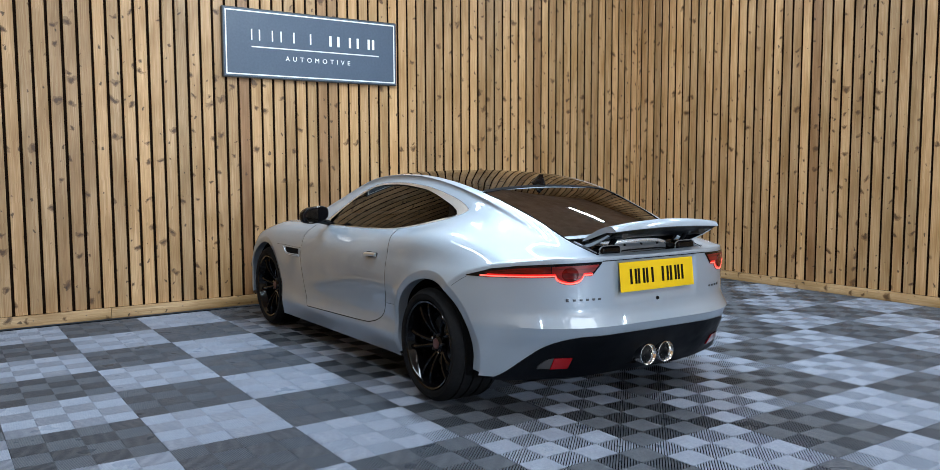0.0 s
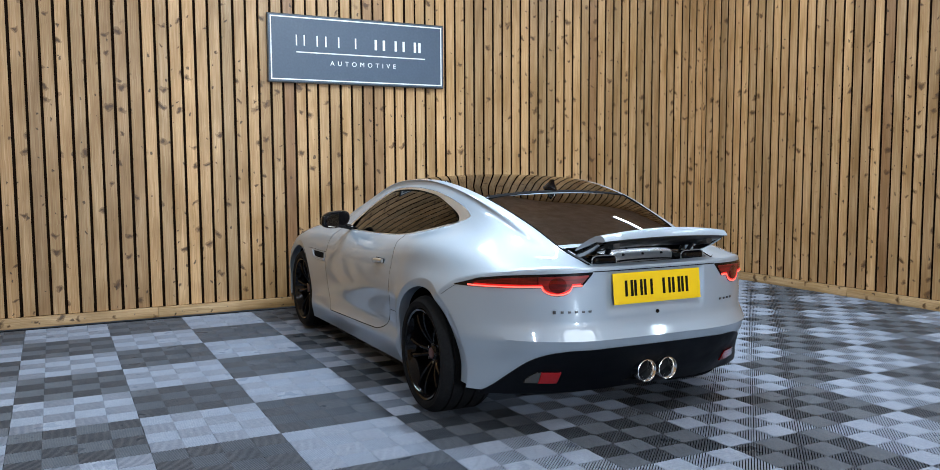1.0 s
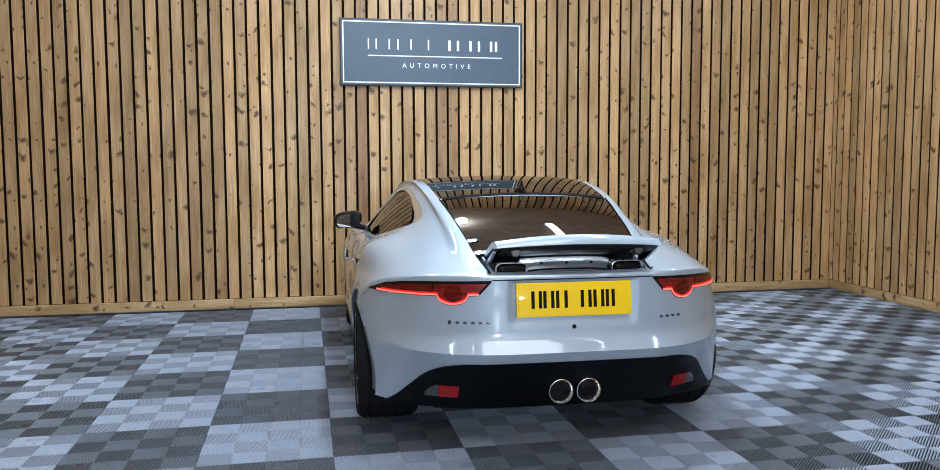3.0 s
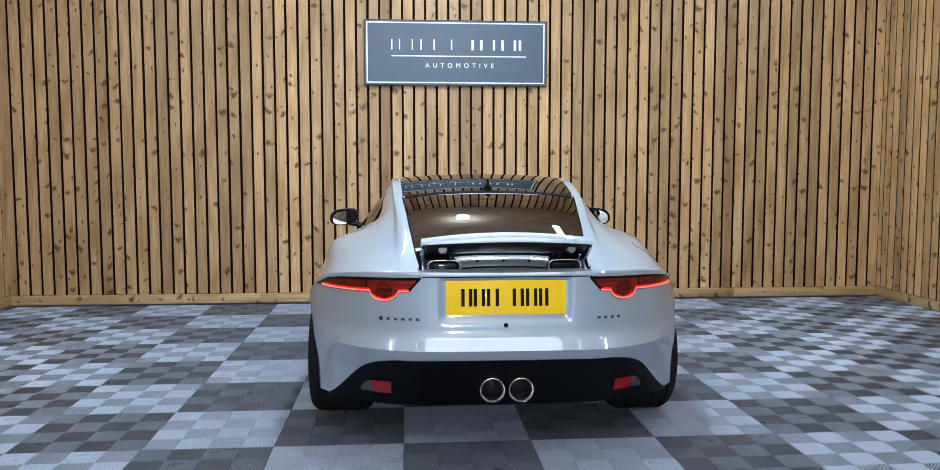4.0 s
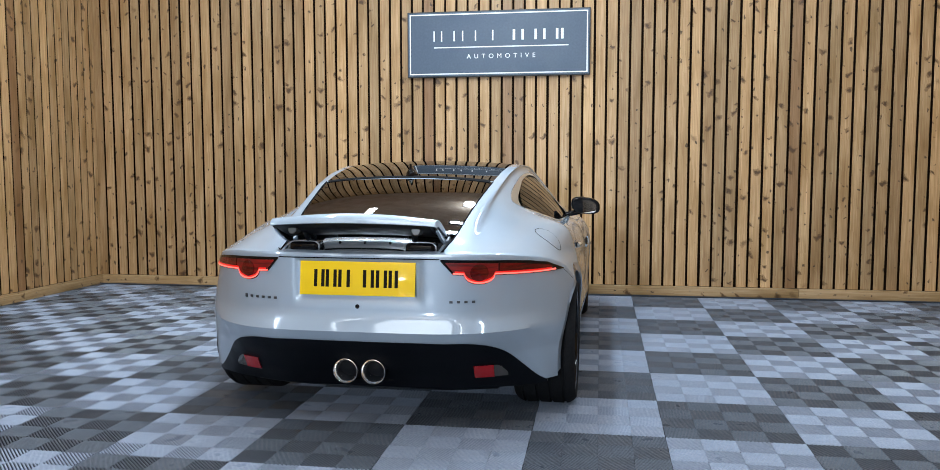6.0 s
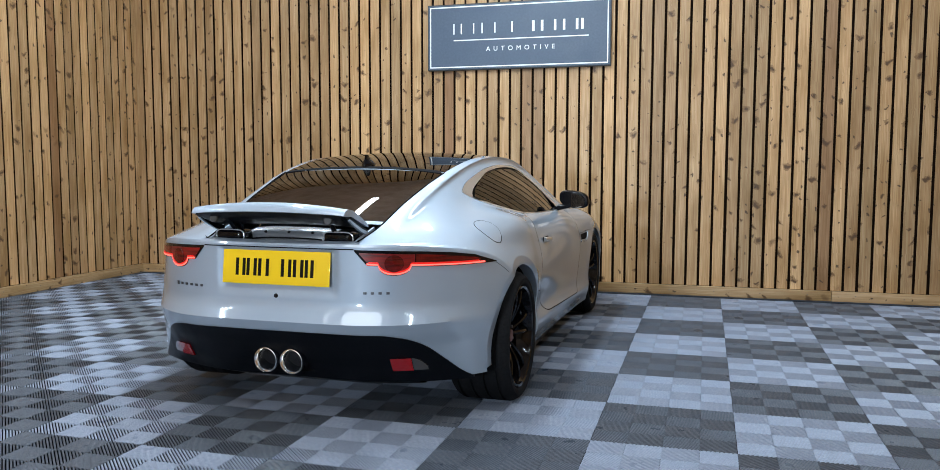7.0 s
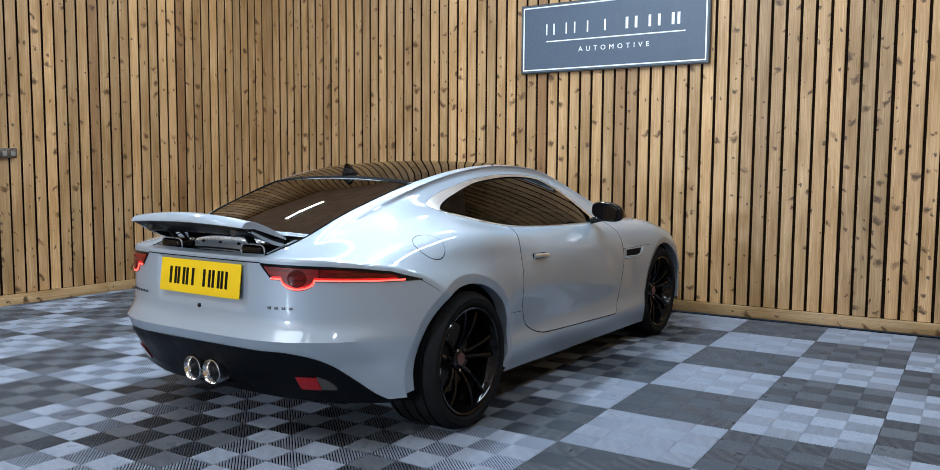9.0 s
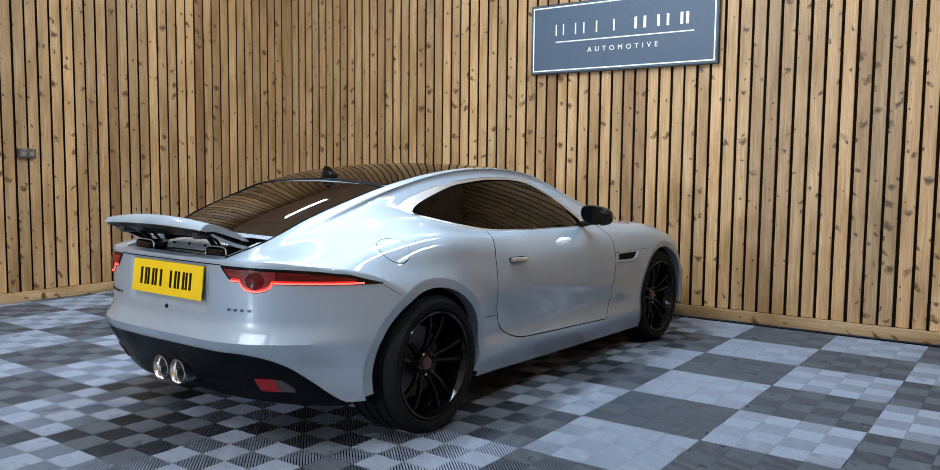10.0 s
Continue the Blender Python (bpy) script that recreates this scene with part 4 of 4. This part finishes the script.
        for y, h in ((-0.092, 0.000), (-0.091, 0.004), (-0.083, 0.55 * deep), (-0.072, 0.86 * deep), (-0.055, deep), (-0.020, deep - 0.005), (0.030, deep - 0.022), (0.090, deep - 0.049), (0.145, deep - 0.080),
                     (0.150, deep - 0.090), (0.090, deep - 0.072), (0.030, deep - 0.052), (-0.030, -0.006), (-0.080, -0.004)):
            verts.append((0.380 * u - 0.006 * math.copysign(abs(u) ** 12, u) * (y < -0.06), y + 0.010 * u ** 4, low + h))
    w = 14
    for k in range(n):
        for c in range(w):
            d = (c + 1) % w
            faces.append((k * w + c, k * w + d, (k + 1) * w + d, (k + 1) * w + c))
    faces += [tuple(range(w)), tuple(n * w + c for c in range(w))]
    part("blade", mesh_from("blade", verts, faces, PAINT, True, 40), spoiler, "silver painted blade")
    for s_ in (-1, 1):
        # end plate: a slim black wedge under the blade's end with a bright lower edge
        for name, mat_, off, rows_ in (("end_plate", SATIN_BLACK, -0.004, ((-0.055, 0.984, 0.972), (0.0, 0.964, 0.944), (0.07, 0.934, 0.908), (0.155, 0.908, 0.880))),
                                       ("plate_edge", PAINT, 0.001, ((-0.03, 0.964, 0.956), (0.03, 0.938, 0.924), (0.09, 0.915, 0.899), (0.165, 0.894, 0.878)))):
            verts, faces = [], []
            for y, hi, lo in rows_:
                for x in (0.366 + off, 0.378 + off):
                    verts += [(s_ * x, y, hi), (s_ * x, y, lo)]
            n_ = len(rows_)
            for k in range(n_ - 1):
                for a, b in ((0, 1), (1, 3), (3, 2), (2, 0)):
                    faces.append((4 * k + a, 4 * k + b, 4 * k + 4 + b, 4 * k + 4 + a))
            faces += [(0, 1, 3, 2), tuple(4 * (n_ - 1) + k for k in (0, 1, 3, 2))]
            part(name, mesh_from(name, verts, faces, mat_, False), spoiler, "silver end edge" if mat_ is PAINT else "black end plate")
    verts, faces = [], []
    for x in np.linspace(-0.352, 0.352, 25):
        sag = 0.010 * (x / 0.352) ** 2
        for y, z in ((-0.082, 0.990), (-0.060, 0.976), (-0.020, 0.962), (0.040, 0.943), (0.10, 0.928), (0.135, 0.925), (0.140, 0.940)):
            verts.append((x, y, z - sag))
    for k in range(24):
        for c in range(6):
            faces.append((7 * k + c, 7 * k + c + 1, 7 * k + c + 8, 7 * k + c + 7))
    part("blade_underside", mesh_from("blade_underside", verts, faces, SATIN_BLACK, True, 40), spoiler, "black underside tray")
    for x in (-0.283, 0.283):
        s_ = 1 if x > 0 else -1
        part("strut", tube("strut", [(x - 0.030 * s_, 0.09, 0.880), (x - 0.030 * s_, 0.06, 0.915), (x - 0.026 * s_, 0.03, 0.950)], 0.011, SATIN_BLACK, sides=10), spoiler)
        part("strut", tube("strut", [(x - 0.050 * s_, 0.13, 0.875), (x - 0.050 * s_, 0.105, 0.910), (x - 0.046 * s_, 0.08, 0.935)], 0.007, SATIN_BLACK, sides=10), spoiler)
        part("pivot", lathe("pivot", [(-0.022, 0.0), (-0.022, 0.017), (-0.018, 0.021), (0.04, 0.023), (0.04, 0.0)], DARK_STEEL, 20, "y"), spoiler, "grey round pivot", pose(x, -0.030, 0.958))

    # screen header, roof bar and aerial
    def over(x, y, out=0.0):
        hit, nrm, _, _ = tree.ray_cast(Vector((abs(x), y, 2)), Vector((0, 0, -1)))
        return Vector((x, hit.y, hit.z + out))

    def edge_point(s_, y):
        x, z = float(LINES[1][0](y)) + 0.002, float(LINES[1][1](y))
        return Vector((s_ * x, float(deform(x, y, z)), z + 0.0004))

    # shut lines of the tailgate beside the bay and over the plate
    for s_ in (-1, 1):
        part("hatch_seam", tube("hatch_seam", [edge_point(s_, y) for y in np.linspace(0.03, 0.93, 31)], 0.0034, LINER, sides=6), root)
    part("hatch_seam", tube("hatch_seam", [tail(x, 0.829, 0.0006) for x in np.linspace(-0.374, 0.374, 41)], 0.0026, LINER, sides=6), root)
    verts, faces = [], []
    for x in np.linspace(-0.462, 0.462, 25):
        for dy, out in ((-0.026, -0.002), (-0.024, 0.003), (0.0, 0.005), (0.018, 0.003), (0.020, -0.002)):
            verts.append(over(x, 0.940 + 0.022 * (1 - (x / 0.44) ** 2) + dy, out))
    for c in range(24):
        for r in range(4):
            faces.append((5 * c + r, 5 * c + r + 1, 5 * c + r + 6, 5 * c + r + 5))
    part("header_strip", mesh_from("header_strip", verts, faces, LINER, True, 40), root, "black strip over the rear screen")
    foot = over(0.0, 1.01)
    verts, faces = [], []
    for t in np.linspace(0, 1, 9):
        half, tall = float(np.interp(t, (0, 0.25, 0.45, 0.62, 1), (0.033, 0.031, 0.020, 0.010, 0.006))), 0.066 * t
        y0, y1 = foot.y - 0.062 + 0.026 * t, foot.y + 0.105 - 0.105 * t
        for k in range(12):
            a = 2 * math.pi * k / 12
            verts.append((half * math.cos(a), (y0 + y1) / 2 + (y1 - y0) / 2 * math.sin(a), foot.z - 0.006 + tall))
    for r in range(8):
        for k in range(12):
            q = (k + 1) % 12
            faces.append((12 * r + k, 12 * r + q, 12 * r + 12 + q, 12 * r + 12 + k))
    faces.append(tuple(96 + k for k in range(12)))
    part("aerial_fin", mesh_from("aerial_fin", verts, faces, GLOSS_BLACK, True, 50), root, "gloss black fin aerial")
    part("brake_lamp", box_mesh("brake_lamp", (0.05, 0.03, 0.02), GLOSS_BLACK, 0.006), root, "", pose(*over(0, 0.84, -0.03)))

    near, facing, _, _ = tree.find_nearest(flap_at)
    facing = facing if facing.x > 0 else -facing
    u = facing.cross(Vector((0, 0, 1))).normalized()
    w = facing.cross(u)
    ring_pts = []
    for a in np.linspace(0, 2 * math.pi, 49)[:-1]:
        hit, _, _, _ = tree.ray_cast(near + 0.081 * (math.cos(a) * u + math.sin(a) * w) + 0.1 * facing, -facing)
        ring_pts.append(hit)
    part("flap_seam", tube("flap_seam", ring_pts, 0.0016, LINER, closed=True, sides=6), root)

    # doors: handles, mirrors, wing vents
    for s_, door_ob in ((1, doors[0]), (-1, doors[1])):
        handle = []
        for k in range(13):
            y = 1.455 + 0.150 * k / 12
            handle.append(side(y, 0.762 - 0.008 * k / 12, 0.010 + 0.010 * math.sin(math.pi * k / 12)))
        me = tube("door_handle", handle, 0.0125, BRUSHED, sides=10)
        part("door_handle", me, door_ob, "bright metal handle")
        me = box_mesh("handle_cup", (0.006, 0.135, 0.040), LINER, 0.002)
        c = side(1.52, 0.758, 0.0005)
        part("handle_cup", me, door_ob, "", Matrix.Translation(c))
    for s_ in (1, -1):
        mirror = empty("door_mirror", pose(0, 0, 0), "x", "")
        del mirror["label"]
        mirror.parent = root
        bm = bmesh.new()
        bmesh.ops.create_uvsphere(bm, u_segments=32, v_segments=20, radius=1.0)
        for v_ in bm.verts:
            x, y, z = v_.co
            y = max(y, -0.35) * (0.080 if y > 0 else 0.10)
            wide = 0.106 if x > 0 else 0.100
            zz = math.copysign(abs(z) ** 0.75, z) * (0.063 if z > 0 else 0.058)
            v_.co = (s_ * (0.925 + wide * math.copysign(abs(x) ** 0.8, x)), 2.40 + y, 0.962 + zz + 0.018 * (-x if x < 0 else -0.6 * x))
        me = bpy.data.meshes.new("mirror_housing")
        bm.to_mesh(me)
        bm.free()
        me.materials.append(GLOSS_BLACK)
        me.shade_smooth()
        part("mirror_housing", me, mirror, "gloss black mirror shell")
        verts, faces = [], []
        for k in range(28):
            a = 2 * math.pi * k / 28
            cx, cz = math.cos(a), math.sin(a)
            verts.append((s_ * (0.925 + 0.080 * math.copysign(abs(cx) ** 0.75, cx)), 2.362 - 0.20 * 0.080 * math.copysign(abs(cx) ** 0.75, cx), 0.960 + 0.047 * math.copysign(abs(cz) ** 0.75, cz) - 0.010 * cx))
        faces.append(tuple(range(28)))
        bm = bmesh.new()
        me0 = mesh_from("mirror_glass", verts, faces, MIRROR)
        bm.from_mesh(me0)
        r = bmesh.ops.extrude_face_region(bm, geom=bm.faces[:])
        bmesh.ops.translate(bm, vec=(0, 0.02, 0), verts=[q for q in r["geom"] if isinstance(q, bmesh.types.BMVert)])
        bmesh.ops.recalc_face_normals(bm, faces=bm.faces)
        bm.to_mesh(me0)
        bm.free()
        part("mirror_glass", me0, mirror, "reflecting mirror glass")
        part("mirror_stalk", tube("mirror_stalk", [(s_ * 0.77, 2.42, 0.885), (s_ * 0.815, 2.415, 0.905), (s_ * 0.90, 2.41, 0.925)], 0.020, GLOSS_BLACK, sides=10), mirror, "black mirror stalk")
        # wing vent: dark slot in a bright frame
        slot = rounded([(2.725, 0.655, 0), (2.93, 0.653), (2.99, 0.693, 0), (2.735, 0.695, 0)], 5)
        verts = [side(y, z, 0.003) for y, z in slot]
        if s_ < 0:
            verts = [Vector((-p.x, p.y, p.z)) for p in verts]
        part("wing_vent", mesh_from("wing_vent", verts, [tuple(range(len(verts)))], LINER), root, "dark wing vent slot")
        frame_pts = [side(y, z, 0.004) for y, z in rounded([(2.71, 0.642, 0), (2.94, 0.640), (3.03, 0.693, 0), (2.945, 0.650), (2.72, 0.652, 0)], 5)]
        part("vent_trim", tube("vent_trim", [Vector((s_ * p.x, p.y, p.z)) for p in frame_pts], 0.005, PAINT, closed=True, sides=6), root)
        # seams: bonnet edge over the front wheel, sill joint, bumper joint behind the rear wheel
        for name, line in (("bonnet_seam", [(2.69, 0.708), (2.85, 0.702), (3.0, 0.706), (3.16, 0.702)]),
                           ("sill_seam", [(1.19, 0.497), (1.25, 0.494), (1.305, 0.490)]),
                           ("bumper_seam", [(0.468, 0.745), (0.50, 0.725), (0.53, 0.704), (0.55, 0.688)])):
            pts = []
            for (a, b), (c, d) in zip(line, line[1:]):
                pts += [side(a + (c - a) * t, b + (d - b) * t, -0.0006) for t in (0, 0.25, 0.5, 0.75)]
            pts.append(side(*line[-1], -0.0006))
            part(name, tube(name, [Vector((s_ * p.x, p.y, p.z)) for p in pts], 0.0014, LINER, sides=6), root)

    # cabin: two seats, dashboard, steering wheel, dark bulkhead
    for x in (-0.36, 0.36):
        seat = part("seat", box_mesh("seat", (0.46, 0.50, 0.16), LEATHER, 0.05, (x, 1.78, 0.52), 3), root, "black leather seat")
        part("backrest", box_mesh("backrest", (0.44, 0.14, 0.52), LEATHER, 0.05, (0, 0, 0.26), 3), seat, "", pose(x, 1.53, 0.56, 18, 0, 0))
        part("head_rest", box_mesh("head_rest", (0.24, 0.09, 0.15), LEATHER, 0.035, (0, 0, 0), 3), seat, "", pose(x, 1.34, 1.10, 16, 0, 0))
    part("dashboard", box_mesh("dashboard", (1.36, 0.30, 0.22), LEATHER, 0.06, (0, 2.52, 0.76), 3), root, "black dashboard")
    part("parcel_shelf", box_mesh("parcel_shelf", (1.04, 0.75, 0.03), LEATHER, 0.01, (0, 0.85, 0.80)), root, "dark load cover")
    part("cabin_tub", box_mesh("cabin_tub", (1.60, 1.9, 0.06), LINER, 0.02, (0, 1.95, 0.42)), root)
    part("steering_wheel", lathe("steering_wheel", [(0.012 * math.cos(a), 0.17 + 0.014 * math.sin(a)) for a in np.linspace(0, 2 * math.pi, 13)], LEATHER, 36, "y"), root, "black steering wheel", pose(0.36, 2.30, 0.80, -22, 0, 0))

    # wheels
    def wheel(width):
        hub = new("wheel")
        w2 = width / 2
        R, r = 0.344, 0.266
        prof = [(-w2 + 0.02, r), (-w2 + 0.004, r + 0.015), (-w2, r + 0.045), (-w2 + 0.012, R - 0.018), (-w2 + 0.035, R - 0.003)]
        for c in np.linspace(-w2 + 0.055, w2 - 0.055, 4):
            prof += [(c - 0.0075, R), (c - 0.006, R - 0.009), (c + 0.006, R - 0.009), (c + 0.0075, R)]
        prof += [(w2 - 0.035, R - 0.003), (w2 - 0.012, R - 0.018), (w2, r + 0.045), (w2 - 0.002, r + 0.030), (w2 - 0.001, r + 0.026), (w2 - 0.004, r + 0.015), (w2 - 0.02, r)]
        part("tyre", lathe("tyre", prof, RUBBER, 72), hub, "black rubber tyre")
        rim = part("rim", lathe("rim", [(-w2 + 0.03, r), (-w2 + 0.03, r - 0.03), (0.0, r - 0.045), (w2 - 0.05, r - 0.030), (w2 - 0.022, r - 0.014), (w2 - 0.010, r - 0.010), (w2 - 0.006, r + 0.001), (w2 - 0.014, r + 0.008)], GLOSS_BLACK, 72), hub, "gloss black alloy rim")
        part("brake_disc", lathe("brake_disc", [(w2 - 0.165, 0.0), (w2 - 0.165, 0.180), (w2 - 0.140, 0.180), (w2 - 0.140, 0.07), (w2 - 0.11, 0.065), (w2 - 0.11, 0.0)], DARK_STEEL, 48), hub, "grey steel brake disc")
        # ten slim spokes in pairs that lean together at the rim
        verts, faces = [], []
        for t in np.linspace(0, 1, 8):
            rad = 0.040 + (r - 0.022 - 0.040) * t
            half = 0.0145 - 0.004 * math.sin(math.pi * t) + 0.003 * t
            bulge = (w2 - 0.026) - 0.056 * (1 - t) ** 1.6 + 0.008 * math.sin(math.pi * t) - 0.004
            for dy, dx in ((-half, -0.020), (-half * 0.75, -0.002), (0, 0.003), (half * 0.75, -0.002), (half, -0.020)):
                verts.append((bulge + dx, dy + 0.012 * t * t, rad))
        for q in range(7):
            for c in range(4):
                faces.append((5 * q + c, 5 * q + c + 1, 5 * q + c + 6, 5 * q + c + 5))
        spoke = mesh_from("spoke", verts, faces, GLOSS_BLACK, True, 35)
        for k in range(10):
            part("spoke", spoke, rim, "", pose(0, 0, 0, 36 * k + (6 if k % 2 else -6), 0, 0))
        part("hub_cap", lathe("hub_cap", [(w2 - 0.10, 0.055), (w2 - 0.074, 0.052), (w2 - 0.068, 0.040), (w2 - 0.064, 0.033)], GLOSS_BLACK, 32), rim)
        part("centre_badge", lathe("centre_badge", [(w2 - 0.065, 0.033), (w2 - 0.060, 0.031), (w2 - 0.058, 0.022), (w2 - 0.059, 0.0)], HUB_RED, 32), rim, "dull red centre badge")
        for k in range(5):
            a = 2 * math.pi * (k + 0.5) / 5
            part("wheel_nut", lathe("wheel_nut", [(w2 - 0.09, 0.0), (w2 - 0.09, 0.009), (w2 - 0.064, 0.008), (w2 - 0.062, 0.0)], CHROME if k % 2 else DARK_STEEL, 10), rim, "", pose(0, 0.056 * math.cos(a), 0.056 * math.sin(a)))
        return hub

    for yc, width, face in ((REAR_AXLE, 0.310, 0.948), (FRONT_AXLE, 0.250, 0.918)):
        a = wheel(width)
        a.parent = root
        tagged(a, "black multi-spoke alloy wheel with low tyre")
        size, high, at = (0.955, 0.3285, 0.793) if yc < 2 else (0.965, 0.332, 3.440)
        shrink = Matrix.Diagonal((1, size, size, 1))
        a.matrix_basis = pose(face - width / 2, at, high, 11 if yc < 2 else 25) @ shrink
        b = copy_thing(a, pose(-(face - width / 2), at, high, 40, 0, 180) @ shrink)
        b.parent = root
    return root


car()


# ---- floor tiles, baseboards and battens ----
floor = new("floor", box_mesh("floor", (RIGHT - LEFT, FRONT - BACK, 0.012), SLOT_SHADE, 0, (0, 0, 0)))
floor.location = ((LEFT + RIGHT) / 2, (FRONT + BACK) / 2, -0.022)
tagged(floor, "chequered floor of light and dark grey ribbed interlocking tiles", "floor", kind="structure")


def ribbed_tile(mat):
    """One tile: four by four squares of raised ribs, at right angles from square to square."""
    verts, faces, mats = [], [], []
    sq, pitch, rib, deep = TILE / 4, 0.0125, 0.0081, 0.014

    def strip(poly, mid, nx, ny):
        """One rib: a narrow crown, sloped shoulders, then upright sides with near-black slot shade painted on their
        feet.
        """
        base = len(verts)
        n = len(poly)
        for h, share in ((0.0, 0.46), (-0.0032, 1.0), (-0.0060, 1.0), (-deep, 1.0)):
            for x, y in poly:
                off = nx * x + ny * y - mid
                verts.append((x - nx * off * (1 - share), y - ny * off * (1 - share), h))
        faces.append(tuple(range(base, base + n)))
        mats.append(0)
        for k in range(n):
            q = (k + 1) % n
            dx, dy = poly[q][0] - poly[k][0], poly[q][1] - poly[k][1]
            if abs(dx * nx + dy * ny) > 0.5 * math.hypot(dx, dy):
                continue
            # material 1 paints the shade of the slot on the lowest band
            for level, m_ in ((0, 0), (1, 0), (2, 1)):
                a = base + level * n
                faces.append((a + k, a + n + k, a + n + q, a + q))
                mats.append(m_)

    def clip_poly(poly, nx, ny, c):
        out = []
        for k in range(len(poly)):
            (ax, ay), (bx, by) = poly[k], poly[(k + 1) % len(poly)]
            fa, fb = nx * ax + ny * ay - c, nx * bx + ny * by - c
            if fa <= 0:
                out.append((ax, ay))
            if fa * fb < 0:
                t = fa / (fa - fb)
                out.append((ax + (bx - ax) * t, ay + (by - ay) * t))
        return out

    for a in range(4):
        for b in range(4):
            x0, y0 = a * sq, -(b + 1) * sq
            up = (a + b) % 2 == 0
            nx, ny = (math.sqrt(0.5), -math.sqrt(0.5)) if up else (math.sqrt(0.5), math.sqrt(0.5))
            l, r, t, d = (0.0012 if q else 0.0002 for q in (a == 0, a == 3, b == 0, b == 3))
            square = [(x0 + l, y0 + d), (x0 + sq - r, y0 + d), (x0 + sq - r, y0 + sq - t), (x0 + l, y0 + sq - t)]
            vals = [nx * x + ny * y for x, y in square]
            k = math.floor(min(vals) / pitch)
            while k * pitch < max(vals):
                poly = clip_poly(clip_poly(square, nx, ny, k * pitch + rib), -nx, -ny, -k * pitch)
                if len(poly) > 2:
                    strip(poly, k * pitch + rib / 2, nx, ny)
                k += 1
    me = bpy.data.meshes.new("floor_tile")
    me.from_pydata(verts, [], faces)
    me.materials.append(mat)
    me.materials.append(SLOT_SHADE)
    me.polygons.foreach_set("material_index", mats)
    return me


def plain_tile(mat):
    return box_mesh("floor_tile", (TILE - 0.003, TILE - 0.003, 0.012), mat, 0.002, (TILE / 2, -TILE / 2, -0.006), 1)


tile_meshes = (ribbed_tile(TILE_DARK), ribbed_tile(TILE_LIGHT))
far_meshes = (plain_tile(TILE_DARK), plain_tile(TILE_LIGHT))
for i in range(-5, 11):
    for j in range(-1, 22):
        x, y = TILE_X + i * STEP_X, TILE_Y - j * TILE
        if x + TILE < LEFT - 0.02 or x > RIGHT or y - TILE > FRONT or y < BACK + 0.1:
            continue
        ob = new("floor_tile", (tile_meshes if y > -3.2 else far_meshes)[(i + j) % 2])
        ob.parent = floor
        ob.location = Vector((x, y, 0)) - floor.location
        ob.scale = (STEP_X / TILE, 1, 1)


def batten_mesh(length):
    return box_mesh("batten", (0.0900, 0.011, length), WOOD, 0.0025, (0, 0, 0), 1)


FOOT = 0.092
plank = batten_mesh(CEILING - FOOT)



def batten_row(owner, at, turn, start, stop, phase, pitch):
    """Upright battens along a wall; at(s) gives the place of one at s along it."""
    k = math.ceil((start - phase) / pitch)
    while phase + (k + 0.5) * pitch + 0.047 < stop:
        s = phase + (k + 0.5) * pitch
        if s - 0.047 > start:
            ob = new("batten", plank)
            ob.parent = owner
            x, y = at(s)
            jog = random.uniform(-0.0015, 0.0015)
            ob.matrix_basis = Matrix.Translation(owner.location).inverted() @ pose(x, y, (CEILING + FOOT) / 2, 0, random.uniform(-0.05, 0.05), turn) @ pose(random.uniform(-0.0015, 0.0015), jog, 0)
        k += 1
    rest = stop - (phase + k * pitch + 0.010)
    if rest > 0.025:
        # a board cut to fit the corner
        x, y = at(stop - rest / 2)
        ob = new("batten", plank)
        ob.parent = owner
        ob.matrix_basis = Matrix.Translation(owner.location).inverted() @ pose(x, y, (CEILING + FOOT) / 2, 0, 0, turn) @ Matrix.Diagonal((rest / 0.090, 1, 1, 1))


batten_row(wall_north, lambda s: (s, FRONT + 0.0055), 0, LEFT - 0.11, RIGHT + 0.11, -0.794, 0.1126)
batten_row(wall_west, lambda s: (LEFT - 0.0055, s), 90, BACK, FRONT - 0.003, 1.394, 0.1110)
batten_row(wall_east, lambda s: (RIGHT + 0.0055, s), -90, BACK, FRONT - 0.003, 0.744, 0.1140)


def baseboard(owner_label, x, y, turn, length):
    ob = new("baseboard", box_mesh("baseboard", (length - 0.003, 0.040, 0.090), BOARD, 0.004, (0, 0, 0), 2))
    ob.matrix_world = pose(x, y, 0.046, 0, 0, turn)
    tagged(ob, owner_label, "baseboard", kind="structure")
    n = max(2, round(length / 0.40))
    for k in range(n):
        s = part("screw_head", lathe("screw_head", [(-0.0205, 0.0), (-0.0215, 0.004), (-0.0205, 0.006), (-0.018, 0.006)], SCREW, 10, "y"), ob, "", pose((k + 0.5) / n * length - length / 2, 0, random.uniform(-0.004, 0.010)))


edges = (LEFT, -1.86, 0.54, 2.94, RIGHT)
for a, b in zip(edges, edges[1:]):
    baseboard("pale timber skirting board screwed along the batten wall", (a + b) / 2, FRONT - 0.021, 0, b - a)
for x, turn in ((LEFT + 0.021, 90), (RIGHT - 0.021, -90)):
    ys = [BACK] + [-7.2 + 2.4 * k for k in range(5)] + [FRONT - 0.042]
    for a, b in zip(ys, ys[1:]):
        baseboard("pale timber skirting board along the side wall", x, (a + b) / 2, turn, b - a)
